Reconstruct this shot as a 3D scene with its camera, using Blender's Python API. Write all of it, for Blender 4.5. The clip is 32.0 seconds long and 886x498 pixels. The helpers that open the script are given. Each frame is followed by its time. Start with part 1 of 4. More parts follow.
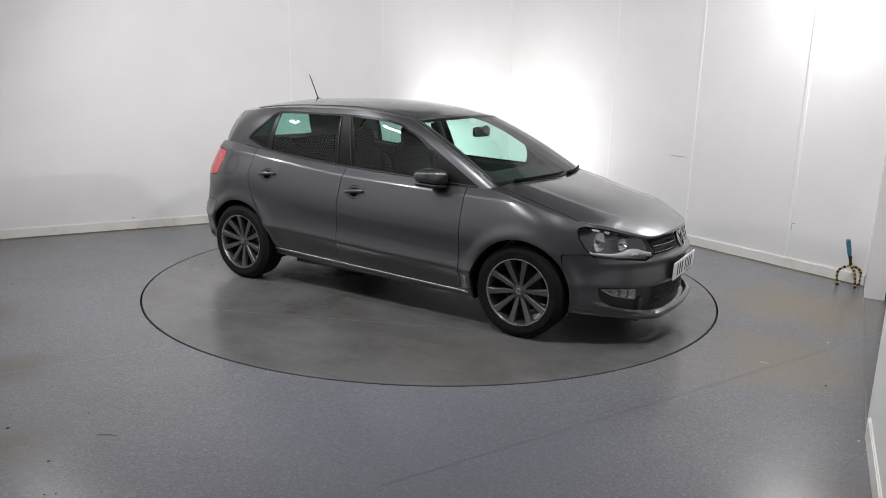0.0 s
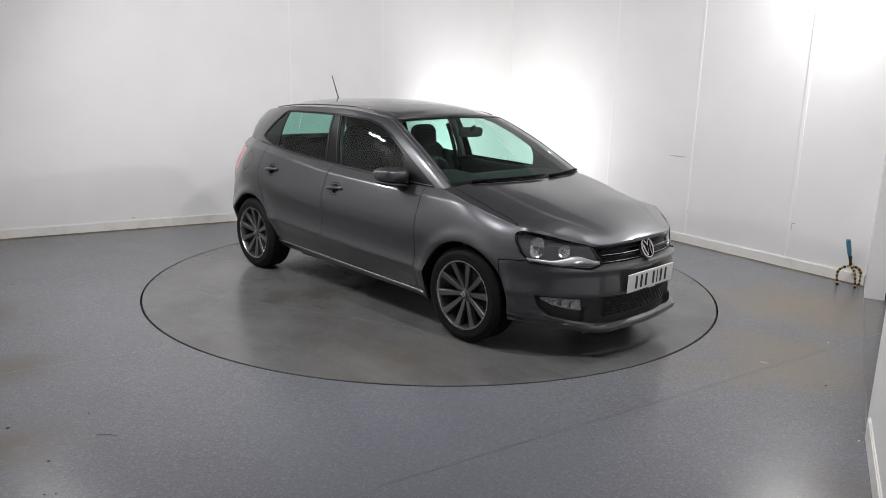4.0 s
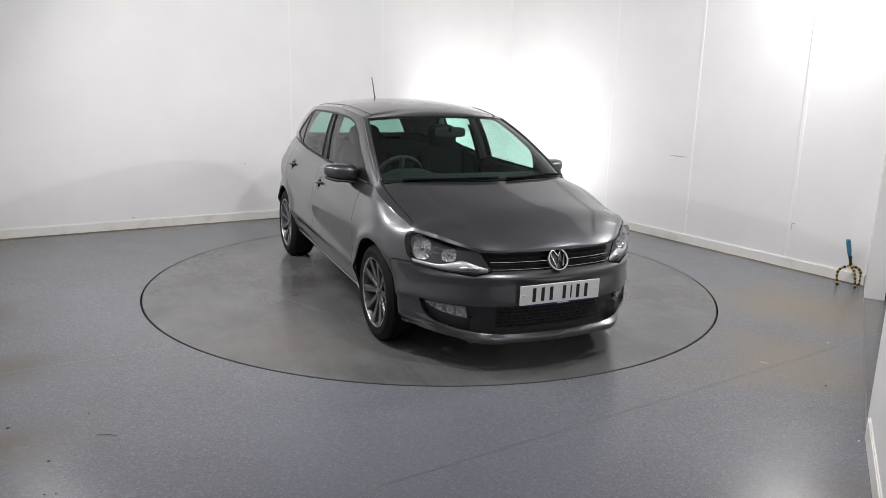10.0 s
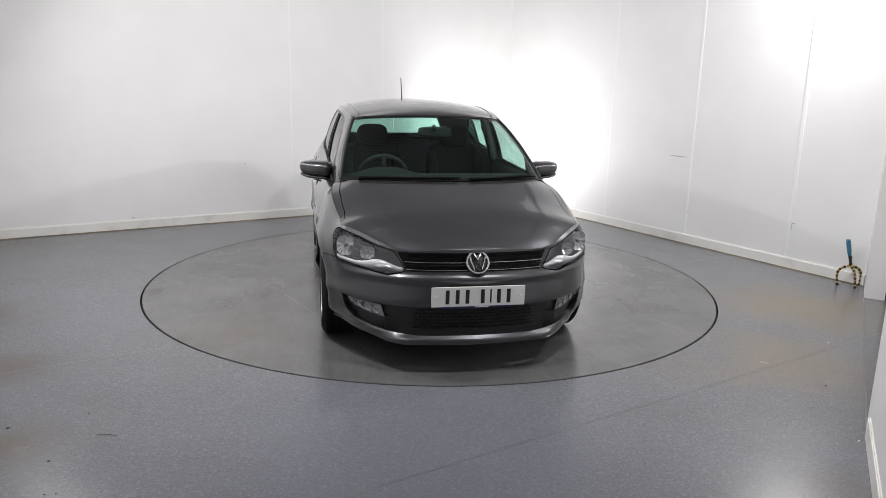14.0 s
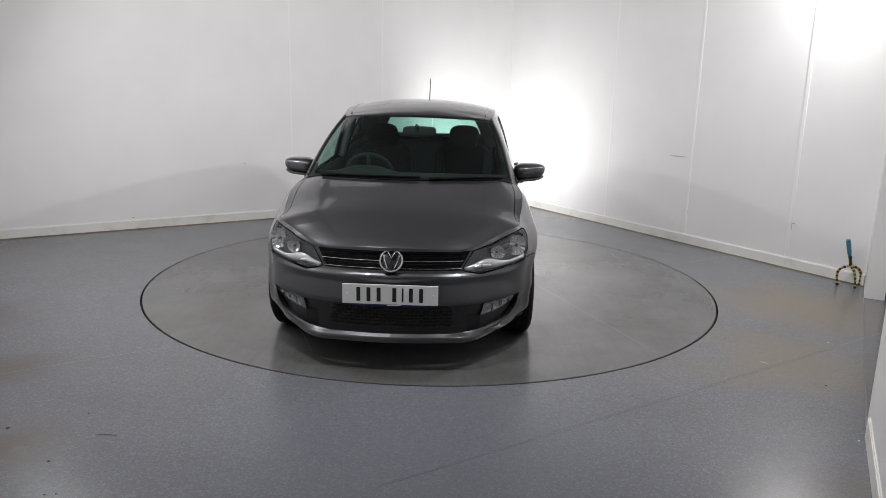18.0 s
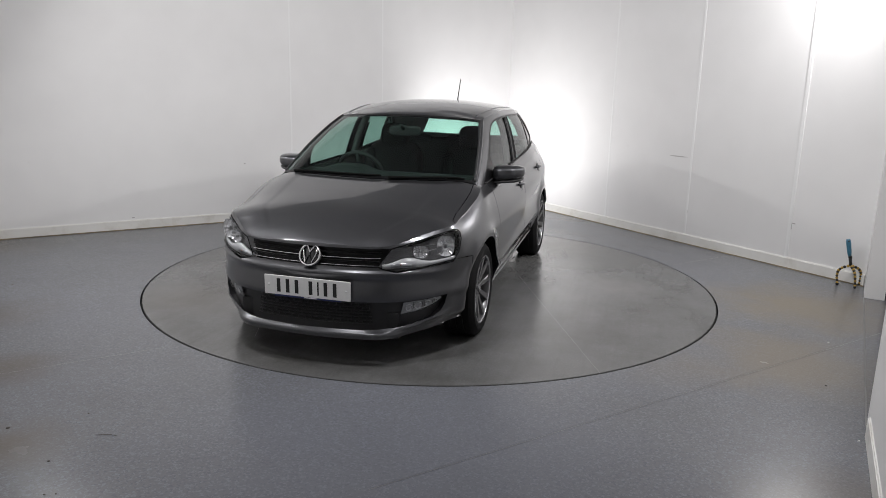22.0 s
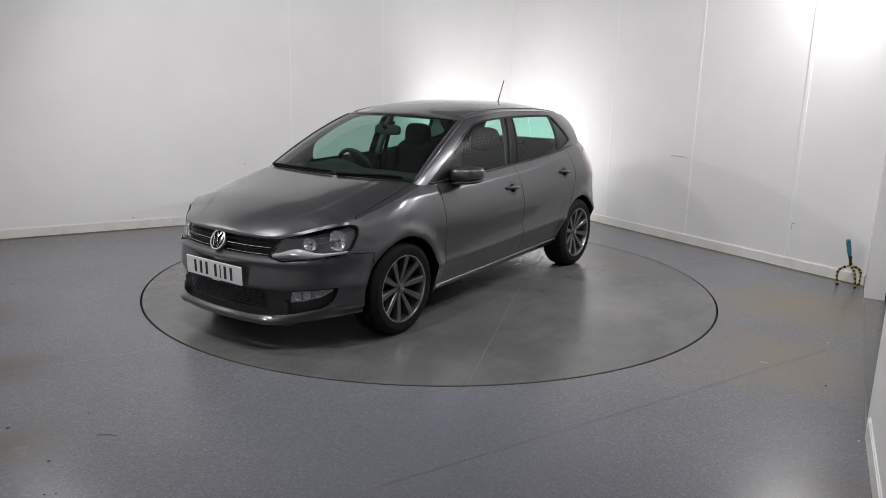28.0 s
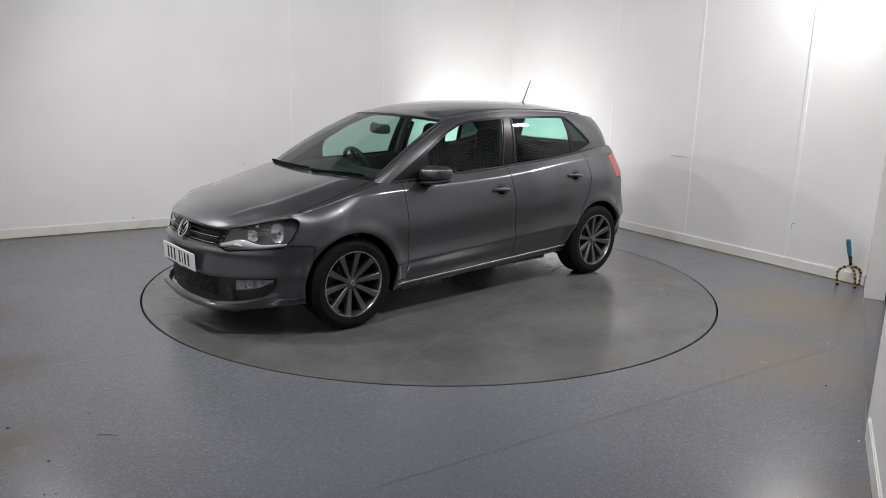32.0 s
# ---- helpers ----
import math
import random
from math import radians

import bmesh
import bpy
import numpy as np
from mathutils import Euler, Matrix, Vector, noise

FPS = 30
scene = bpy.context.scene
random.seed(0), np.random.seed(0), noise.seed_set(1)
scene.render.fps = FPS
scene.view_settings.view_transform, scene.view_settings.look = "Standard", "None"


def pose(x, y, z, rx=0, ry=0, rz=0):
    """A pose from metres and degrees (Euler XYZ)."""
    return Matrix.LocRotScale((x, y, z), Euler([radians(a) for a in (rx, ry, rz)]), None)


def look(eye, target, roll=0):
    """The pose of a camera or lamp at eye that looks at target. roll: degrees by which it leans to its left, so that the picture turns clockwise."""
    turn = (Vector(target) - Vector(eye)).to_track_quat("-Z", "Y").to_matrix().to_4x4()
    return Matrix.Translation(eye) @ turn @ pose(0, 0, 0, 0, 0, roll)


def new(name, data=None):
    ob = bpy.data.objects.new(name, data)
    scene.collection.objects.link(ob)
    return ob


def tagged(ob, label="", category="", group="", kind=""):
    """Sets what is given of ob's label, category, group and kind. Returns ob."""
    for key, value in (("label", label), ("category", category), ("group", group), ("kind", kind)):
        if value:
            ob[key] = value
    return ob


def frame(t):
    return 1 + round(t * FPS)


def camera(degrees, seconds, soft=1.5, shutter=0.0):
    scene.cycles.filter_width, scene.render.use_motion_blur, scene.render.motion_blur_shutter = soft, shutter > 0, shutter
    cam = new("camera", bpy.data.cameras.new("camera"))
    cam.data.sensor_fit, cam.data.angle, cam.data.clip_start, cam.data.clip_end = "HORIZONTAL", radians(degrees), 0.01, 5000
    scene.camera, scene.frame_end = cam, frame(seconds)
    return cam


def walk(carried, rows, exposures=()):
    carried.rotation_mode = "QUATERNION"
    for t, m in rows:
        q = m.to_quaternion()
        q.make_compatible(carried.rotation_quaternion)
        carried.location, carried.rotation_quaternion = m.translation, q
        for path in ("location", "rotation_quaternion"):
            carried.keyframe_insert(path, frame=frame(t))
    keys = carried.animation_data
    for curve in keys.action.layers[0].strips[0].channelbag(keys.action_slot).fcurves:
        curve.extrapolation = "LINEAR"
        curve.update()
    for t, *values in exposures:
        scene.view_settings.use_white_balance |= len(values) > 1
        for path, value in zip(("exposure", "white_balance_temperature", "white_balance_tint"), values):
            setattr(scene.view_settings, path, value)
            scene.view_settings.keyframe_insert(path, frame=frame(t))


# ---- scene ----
# the lens and the standing camera
cam = camera(63.29, 32.0, soft=0.8)
EYE = (0.0, -5.768, 1.535)
AIM = (0.0152, -4.7923, 1.3164)
walk(cam, [(0.0, look(EYE, AIM, 1.37)), (32.0, look(EYE, AIM, 1.37))], exposures=[(0.0, -0.02), (6.0, 0.0), (7.0, 0.04), (8.0, 0.11), (9.0, 0.14), (13.0, 0.15), (14.5, 0.12), (17.0, -0.10), (19.0, -0.22), (22.0, -0.24), (26.0, -0.24), (32.0, -0.17)])

# how the turntable turns: degrees at the start and degrees a second
TURN_START, TURN_RATE = -32.483, -3.3677
TABLE_R = 2.229


def motions():
    rows_car, rows_table = [], []
    for k in range(33):
        a = TURN_START + TURN_RATE * k
        rows_table.append((float(k), pose(0, 0, 0, 0, 0, a)))
        rows_car.append((float(k), pose(0, 0, 0, 0, 0, a) @ pose(0.0018, -0.1115, 0.0)))
    walk(turntable, rows_table)
    walk(car, rows_car)


# ---- world and lights ----
world = bpy.data.worlds.new("world")
scene.world = world
world.use_nodes = True
world.node_tree.nodes["Background"].inputs[0].default_value = (0.8, 0.9, 1.0, 1)
world.node_tree.nodes["Background"].inputs[1].default_value = 0.05

# plan of the room: a kite of four walls, corners in metres
ROOM_H = 3.6


def meet(p, u, q, w):
    d = u[0] * w[1] - u[1] * w[0]
    s = ((q[0] - p[0]) * w[1] - (q[1] - p[1]) * w[0]) / d
    return Vector((p[0] + s * u[0], p[1] + s * u[1]))


LEFT = ((-2.877, 1.906), (0.8497, 0.5272))
RIGHT = ((2.553, 1.760), (0.5117, -0.8592))
NEAR_L = ((-1.851, -2.832), (0.519, -0.855))
NEAR_R = ((2.045, -2.703), (-0.504, -0.864))
C_BACK = meet(*LEFT, *RIGHT)
C_LEFT = meet(*LEFT, *NEAR_L)
C_NEAR = Vector((0.14, -6.30))
C_RIGHT = meet(*RIGHT, *NEAR_R)
DOOR_A = Vector((2.095, -2.618))   # near jamb of the vehicle opening
DOOR_B = Vector((3.405, -0.365))   # far jamb


def area_lamp(name, eye, target, sx, sy, watts, colour=(1, 0.985, 0.985)):
    lamp = bpy.data.lights.new(name, "AREA")
    lamp.shape, lamp.size, lamp.size_y = "RECTANGLE", sx, sy
    lamp.energy, lamp.color = watts, colour
    ob = new(name, lamp)
    ob.matrix_world = look(eye, target)
    return ob


for x, y, z, watts in ((-3.25, -0.25, 2.62, 32), (-2.10, -1.25, 2.85, 31), (3.28, 0.02, 2.72, 52), (2.10, -1.05, 2.85, 17)):
    area_lamp("flood_lamp", (x, y, z), (0.0 if x > 0 else 0.3, 0.45, 0.6), 0.20, 0.10, watts)
# unseen spots, set well forward to brighten the car's front
for x in (-1.1, 1.1):
    area_lamp("ceiling_spot", (x, -2.5, 3.5), (x * 0.5, 0.3, 0.5), 0.11, 0.11, 47)
# assumed low lamp, unseen behind the car, that washes the far corner
area_lamp("unseen_corner_lamp", (0.42, 2.85, 0.74), (1.42, 4.1, 1.22), 0.8, 0.7, 26, (1, 0.985, 0.98))

# ---- materials ----
def nodes_of(name):
    m = bpy.data.materials.new(name)
    m.use_nodes = True
    nt = m.node_tree
    return m, nt, nt.nodes["Principled BSDF"]


def link(nt, a, b):
    nt.links.new(a, b)


def noise_tex(nt, scale, detail=4, rough=0.6, coord="Object"):
    tc = nt.nodes.new("ShaderNodeTexCoord")
    n = nt.nodes.new("ShaderNodeTexNoise")
    n.inputs["Scale"].default_value, n.inputs["Detail"].default_value, n.inputs["Roughness"].default_value = scale, detail, rough
    link(nt, tc.outputs[coord], n.inputs["Vector"])
    return n.outputs["Fac"]


def ramp(nt, fac, stops):
    r = nt.nodes.new("ShaderNodeValToRGB")
    el = r.color_ramp.elements
    while len(el) < len(stops):
        el.new(0.5)
    for e, (pos, col) in zip(el, stops):
        e.position, e.color = pos, (*col, 1) if len(col) == 3 else col
    link(nt, fac, r.inputs["Fac"])
    return r.outputs["Color"]


def mix(nt, fac, a, b, mode="MIX"):
    m = nt.nodes.new("ShaderNodeMix")
    m.data_type, m.blend_type = "RGBA", mode
    for sock, val in ((m.inputs["Factor"], fac), (m.inputs["A"], a), (m.inputs["B"], b)):
        if isinstance(val, (int, float)):
            sock.default_value = val
        elif isinstance(val, tuple):
            sock.default_value = (*val, 1)
        else:
            link(nt, val, sock)
    return m.outputs["Result"]


def bump(nt, bsdf, height, strength, dist):
    b = nt.nodes.new("ShaderNodeBump")
    b.inputs["Strength"].default_value, b.inputs["Distance"].default_value = strength, dist
    link(nt, height, b.inputs["Height"])
    link(nt, b.outputs["Normal"], bsdf.inputs["Normal"])


def simple(name, col, rough=0.5, metal=0.0, grain=0.0, gscale=60, coat=0.0, coat_rough=0.03, spec=0.5):
    m, nt, b = nodes_of(name)
    b.inputs["Roughness"].default_value, b.inputs["Metallic"].default_value = rough, metal
    b.inputs["Coat Weight"].default_value, b.inputs["Coat Roughness"].default_value = coat, coat_rough
    b.inputs["Specular IOR Level"].default_value = spec
    if grain:
        f = noise_tex(nt, gscale)
        lo, hi = tuple(c * (1 - grain) for c in col), tuple(min(1, c * (1 + grain)) for c in col)
        link(nt, ramp(nt, f, [(0.3, lo), (0.7, hi)]), b.inputs["Base Color"])
        r = nt.nodes.new("ShaderNodeMapRange")
        r.inputs["To Min"].default_value, r.inputs["To Max"].default_value = rough * 0.85, min(1, rough * 1.15)
        link(nt, f, r.inputs["Value"])
        link(nt, r.outputs[0], b.inputs["Roughness"])
    else:
        b.inputs["Base Color"].default_value = (*col, 1)
    return m


def wall_paint():
    m, nt, b = nodes_of("white_wall_paint")
    big = noise_tex(nt, 0.9, 3)
    fine = noise_tex(nt, 240, 3)
    col = ramp(nt, big, [(0.3, (0.74, 0.735, 0.735)), (0.7, (0.80, 0.795, 0.795))])
    marks = noise_tex(nt, 3.1, 9, 0.7)
    col = mix(nt, ramp(nt, marks, [(0.66, (0, 0, 0)), (0.78, (0.25, 0.25, 0.25))]), col, (0.55, 0.53, 0.5))
    link(nt, col, b.inputs["Base Color"])
    b.inputs["Roughness"].default_value = 0.62
    bump(nt, b, fine, 0.12, 0.002)
    return m


def skirting_paint():
    m, nt, b = nodes_of("scuffed_white_gloss")
    f = noise_tex(nt, 5, 6, 0.6)
    link(nt, ramp(nt, f, [(0.3, (0.66, 0.64, 0.60)), (0.45, (0.76, 0.75, 0.72)), (0.8, (0.79, 0.785, 0.77))]), b.inputs["Base Color"])
    b.inputs["Roughness"].default_value = 0.4
    return m


def patch(nt, coord, x, y, r, soft=0.35):
    """A soft round mask about a point of the floor, broken up by noise."""
    d = nt.nodes.new("ShaderNodeVectorMath")
    d.operation = "DISTANCE"
    link(nt, coord, d.inputs[0])
    d.inputs[1].default_value = (x, y, 0)
    wob = nt.nodes.new("ShaderNodeMath")
    wob.operation = "MULTIPLY_ADD"
    link(nt, noise_tex(nt, 2.2, 3), wob.inputs[0])
    wob.inputs[1].default_value = r
    link(nt, d.outputs["Value"], wob.inputs[2])
    mr = nt.nodes.new("ShaderNodeMapRange")
    mr.interpolation_type = "SMOOTHSTEP"
    mr.inputs["From Min"].default_value, mr.inputs["From Max"].default_value = r * 0.6, r * 1.6
    mr.inputs["To Min"].default_value, mr.inputs["To Max"].default_value = soft, 0.0
    link(nt, wob.outputs[0], mr.inputs["Value"])
    return mr.outputs[0]


def vinyl(name, base, tint, stains=(), speckle=1.0, gloss=(0.17, 0.25), scrub=0.0, spec=0.5):
    """Speckled safety vinyl: fine pale and dark chips, large stains, uneven gloss."""
    m, nt, b = nodes_of(name)
    tc = nt.nodes.new("ShaderNodeTexCoord")
    vor = nt.nodes.new("ShaderNodeTexVoronoi")
    vor.inputs["Scale"].default_value = 125
    link(nt, tc.outputs["Object"], vor.inputs["Vector"])
    chip = nt.nodes.new("ShaderNodeSeparateColor")
    link(nt, vor.outputs["Color"], chip.inputs[0])
    speck = ramp(nt, chip.outputs[0], [(0.0, tuple(1 - speckle * c for c in (0.34, 0.33, 0.26))), (0.25, (1 - .06 * speckle,) * 3), (0.72, (1.0, 1.0, 1.0)), (0.93, tuple(1 + speckle * c for c in (0.36, 0.40, 0.52)))])
    big = noise_tex(nt, 0.5, 3, 0.5)
    mid = noise_tex(nt, 1.9, 5, 0.55)
    col = mix(nt, ramp(nt, big, [(0.35, (0, 0, 0)), (0.65, (1, 1, 1))]), base, tint)
    col = mix(nt, 1.0, col, speck, "MULTIPLY")
    col = mix(nt, 1.0, col, ramp(nt, mid, [(0.25, (0.93, 0.925, 0.91)), (0.5, (1, 1, 1)), (0.75, (1.04, 1.035, 1.03))]), "MULTIPLY")
    if scrub:
        # cloudy grime and long rub marks
        cloud = noise_tex(nt, 1.15, 6, 0.62)
        col = mix(nt, 1.0, col, ramp(nt, cloud, [(0.34, (1 - .30 * scrub, 1 - .31 * scrub, 1 - .33 * scrub)), (0.52, (1, 1, 1)), (0.68, (1 + .16 * scrub, 1 + .155 * scrub, 1 + .14 * scrub))]), "MULTIPLY")
        for turn, freq in ((25, 2.6), (-38, 3.4)):
            mp = nt.nodes.new("ShaderNodeMapping")
            mp.inputs["Rotation"].default_value = (0, 0, radians(turn))
            mp.inputs["Scale"].default_value = (0.55, 7.0, 1.0)
            link(nt, tc.outputs["Object"], mp.inputs["Vector"])
            rub = nt.nodes.new("ShaderNodeTexNoise")
            rub.inputs["Scale"].default_value, rub.inputs["Detail"].default_value = freq, 5
            link(nt, mp.outputs[0], rub.inputs["Vector"])
            col = mix(nt, 1.0, col, ramp(nt, rub.outputs["Fac"], [(0.28, (1 - .07 * scrub,) * 3), (0.45, (1, 1, 1)), (0.60, (1, 1, 1)), (0.74, (1 + .08 * scrub,) * 3)]), "MULTIPLY")
    for x, y, r, k, c in stains:
        col = mix(nt, patch(nt, tc.outputs["Object"], x, y, r, k), col, c)
    link(nt, col, b.inputs["Base Color"])
    link(nt, ramp(nt, mid, [(0.25, (gloss[0],) * 3), (0.75, (gloss[1],) * 3)]), b.inputs["Roughness"])
    b.inputs["Specular IOR Level"].default_value = spec
    bump(nt, b, noise_tex(nt, 260, 2), 0.10, 0.001)
    return m


def metallic_paint():
    m, nt, b = nodes_of("pepper_grey_metallic_paint")
    flake = noise_tex(nt, 900, 2)
    link(nt, ramp(nt, flake, [(0.3, (0.058, 0.059, 0.064)), (0.7, (0.093, 0.094, 0.102))]), b.inputs["Base Color"])
    b.inputs["Metallic"].default_value = 0.85
    b.inputs["Roughness"].default_value = 0.31
    b.inputs["Coat Weight"].default_value = 1.0
    b.inputs["Coat Roughness"].default_value = 0.02
    return m


def tinted_glass(name, tint, gloss=0.045):
    """A pane: tinted see-through, mirror-like towards grazing views."""
    m = bpy.data.materials.new(name)
    m.use_nodes = True
    nt = m.node_tree
    nt.nodes.remove(nt.nodes["Principled BSDF"])
    tr, gl, mx, lw = (nt.nodes.new(k) for k in ("ShaderNodeBsdfTransparent", "ShaderNodeBsdfGlossy", "ShaderNodeMixShader", "ShaderNodeLayerWeight"))
    tr.inputs[0].default_value = (*tint, 1)
    gl.inputs["Roughness"].default_value = 0.02
    lw.inputs["Blend"].default_value = 0.5
    p5, ma = nt.nodes.new("ShaderNodeMath"), nt.nodes.new("ShaderNodeMath")
    p5.operation, ma.operation = "POWER", "MULTIPLY_ADD"
    p5.inputs[1].default_value = 5.0
    link(nt, lw.outputs["Facing"], p5.inputs[0])
    link(nt, p5.outputs[0], ma.inputs[0])
    ma.inputs[1].default_value, ma.inputs[2].default_value = 1 - gloss, gloss
    link(nt, ma.outputs[0], mx.inputs[0])
    link(nt, tr.outputs[0], mx.inputs[1])
    link(nt, gl.outputs[0], mx.inputs[2])
    link(nt, mx.outputs[0], nt.nodes["Material Output"].inputs[0])
    return m


M_WALL, M_SKIRT = wall_paint(), skirting_paint()
M_CEIL = simple("dark_ceiling", (0.23, 0.23, 0.24), 0.9, grain=0.2, gscale=2)
TAN, BROWN, BLUEISH = (0.20, 0.165, 0.115), (0.11, 0.09, 0.07), (0.138, 0.146, 0.174)
M_FLOOR = vinyl("speckled_grey_vinyl", (0.152, 0.156, 0.172), (0.145, 0.148, 0.156),
                [(2.75, -0.62, 0.80, 0.75, TAN), (2.15, -1.75, 0.72, 0.62, TAN), (1.4, -1.9, 0.4, 0.2, TAN), (-1.80, -2.95, 0.30, 0.7, BROWN), (-2.9, -1.2, 0.45, 0.45, BROWN), (-2.3, -2.1, 0.32, 0.6, BROWN), (-4.0, 0.8, 0.6, 0.35, BROWN),
                 (1.65, -3.2, 0.30, 0.45, BROWN), (1.35, -3.25, 0.25, 0.25, BROWN), (0.0, -2.9, 1.3, 0.45, BLUEISH)], speckle=0.62, gloss=(0.20, 0.28), spec=0.32)
M_DISC = vinyl("worn_grey_vinyl", (0.134, 0.135, 0.136), (0.110, 0.109, 0.107), [(-1.6, 0.9, 0.5, 0.3, BROWN), (-0.3, 1.5, 0.45, 0.3, (0.23, 0.225, 0.215)), (1.2, -1.5, 0.6, 0.3, BROWN), (-1.3, -1.2, 0.5, 0.3, (0.22, 0.21, 0.20))], speckle=0.22, gloss=(0.15, 0.27), scrub=1.0)
M_PIT = simple("black_gap", (0.008, 0.008, 0.008), 0.8)
M_STRIP = simple("white_cover_strip", (0.82, 0.82, 0.82), 0.45)
M_DIRT = simple("dried_dirt", (0.05, 0.04, 0.035), 0.9)
M_SCUFF = simple("grey_scuff", (0.42, 0.41, 0.40), 0.7, grain=0.2)
M_PAINT = metallic_paint()
M_BLACK = simple("black_plastic", (0.018, 0.018, 0.019), 0.45, grain=0.2, gscale=200)
M_GLOSSBLACK = simple("gloss_black", (0.009, 0.009, 0.010), 0.12, coat=1.0)
M_FRAME = simple("satin_black_trim", (0.007, 0.007, 0.0075), 0.30, spec=0.18)
M_SHUT = simple("dark_gap", (0.005, 0.005, 0.005), 0.9, spec=0.08)
M_CHROME = simple("chrome", (0.75, 0.75, 0.76), 0.10, 1.0)
M_SATIN = simple("satin_silver", (0.52, 0.52, 0.54), 0.28, 1.0)
M_SILLTRIM = simple("dull_silver_strip", (0.30, 0.30, 0.31), 0.38, 1.0)
M_RUBBER = simple("tyre_rubber", (0.010, 0.010, 0.0105), 0.75, grain=0.25, gscale=40, spec=0.12)
M_RIM = simple("grey_alloy_paint", (0.115, 0.115, 0.12), 0.34, 0.8, coat=0.5)
M_RIMFACE = simple("machined_alloy", (0.40, 0.40, 0.42), 0.26, 1.0, grain=0.08)
M_DISCBRAKE = simple("brake_steel", (0.05, 0.05, 0.05), 0.5, 0.5)
M_GLASS = tinted_glass("green_tinted_glass", (0.60, 0.78, 0.72))
M_PRIVACY = tinted_glass("rear_tinted_glass", (0.52, 0.76, 0.69))
M_DARKGLASS = tinted_glass("dark_tinted_glass", (0.03, 0.05, 0.045))
M_LENS = tinted_glass("clear_lens", (0.93, 0.94, 0.95))
M_REFLECTOR = simple("lamp_reflector", (0.66, 0.66, 0.67), 0.22, 0.6)
M_SILVER = simple("lamp_silver", (0.60, 0.60, 0.61), 0.30, 0.15)
M_LAMPDARK = simple("lamp_bezel", (0.11, 0.11, 0.114), 0.30, 0.3)
M_FOGBACK = simple("fog_lamp_grey", (0.40, 0.40, 0.41), 0.22, 0.4)
M_RED = simple("red_lamp_lens", (0.34, 0.008, 0.014), 0.15, coat=1.0)
M_AMBER = simple("amber_bulb", (0.42, 0.30, 0.25), 0.3)
M_PLATE = simple("white_plate", (0.82, 0.82, 0.81), 0.35, grain=0.02)
M_INK = simple("black_ink", (0.012, 0.012, 0.012), 0.5)
M_BLUE = simple("blue_ink", (0.02, 0.03, 0.12), 0.5)
M_FABRIC = simple("charcoal_seat_cloth", (0.0065, 0.0065, 0.007), 0.95)
M_TRIM = simple("dark_cabin_plastic", (0.012, 0.0125, 0.0125), 0.65, grain=0.15, gscale=5)
M_TRIMGREY = simple("grey_cabin_lining", (0.13, 0.13, 0.128), 0.9, grain=0.1)


# ---- mesh helpers ----
def finish(name, bm, material, parent=None, smooth=True, label=""):
    me = bpy.data.meshes.new(name)
    bm.to_mesh(me)
    bm.free()
    for mt in (material if isinstance(material, (list, tuple)) else [material]):
        me.materials.append(mt)
    if smooth:
        me.polygons.foreach_set("use_smooth", [True] * len(me.polygons))
    ob = new(name, me)
    if parent is not None:
        ob.parent = parent
    if label:
        tagged(ob, label)
    return ob


def part(name, bm, material, parent, label="", smooth=True):
    return finish(name, bm, material, parent, smooth, label)


def box(bm, cx, cy, cz, sx, sy, sz, bevel=0.0, m=None):
    geo = bmesh.ops.create_cube(bm, size=1.0)
    vs = geo["verts"]
    bmesh.ops.scale(bm, vec=(sx, sy, sz), verts=vs)
    if bevel:
        es = list({e for v in vs for e in v.link_edges})
        r = bmesh.ops.bevel(bm, geom=es, offset=bevel, segments=2, affect="EDGES", profile=0.5)
        vs = r["verts"]
        vs = list({v for f in r["faces"] for v in f.verts} | set(vs))
        seen, stack = set(vs), list(vs)
        while stack:
            for e in stack.pop().link_edges:
                for w in e.verts:
                    if w not in seen:
                        seen.add(w)
                        stack.append(w)
        vs = list(seen)
    bmesh.ops.translate(bm, vec=(cx, cy, cz), verts=vs)
    if m is not None:
        bmesh.ops.transform(bm, matrix=m, verts=vs)
    return vs


def sharp(ob, deg=35):
    me = ob.data
    me.set_sharp_from_angle(angle=radians(deg))
    return ob


def prism(bm, poly, z0, z1):
    """Extrude a counter-clockwise plan polygon from z0 to z1."""
    lo = [bm.verts.new((p[0], p[1], z0)) for p in poly]
    hi = [bm.verts.new((p[0], p[1], z1)) for p in poly]
    n = len(poly)
    for i in range(n):
        j = (i + 1) % n
        bm.faces.new((lo[i], lo[j], hi[j], hi[i]))
    bm.faces.new(hi)
    bm.faces.new(lo[::-1])


def tube(bm, pts, r, seg=6, closed=False, taper=None):
    pts = [Vector(q) for q in pts]
    n = len(pts)
    rings = []
    for i, q in enumerate(pts):
        a = pts[(i - 1) % n] if (closed or i > 0) else pts[i]
        b = pts[(i + 1) % n] if (closed or i < n - 1) else pts[i]
        t = (b - a).normalized()
        side = t.cross(Vector((0.13, 0.31, 0.94))).normalized()
        up = side.cross(t)
        rr = r if taper is None else r * taper[i]
        rings.append([bm.verts.new(q + side * (rr * math.cos(2 * math.pi * k / seg)) + up * (rr * math.sin(2 * math.pi * k / seg))) for k in range(seg)])
    for i in range(n if closed else n - 1):
        A, B = rings[i], rings[(i + 1) % n]
        for k in range(seg):
            bm.faces.new((A[k], A[(k + 1) % seg], B[(k + 1) % seg], B[k]))
    if not closed:
        bm.faces.new(rings[0][::-1])
        bm.faces.new(rings[-1])


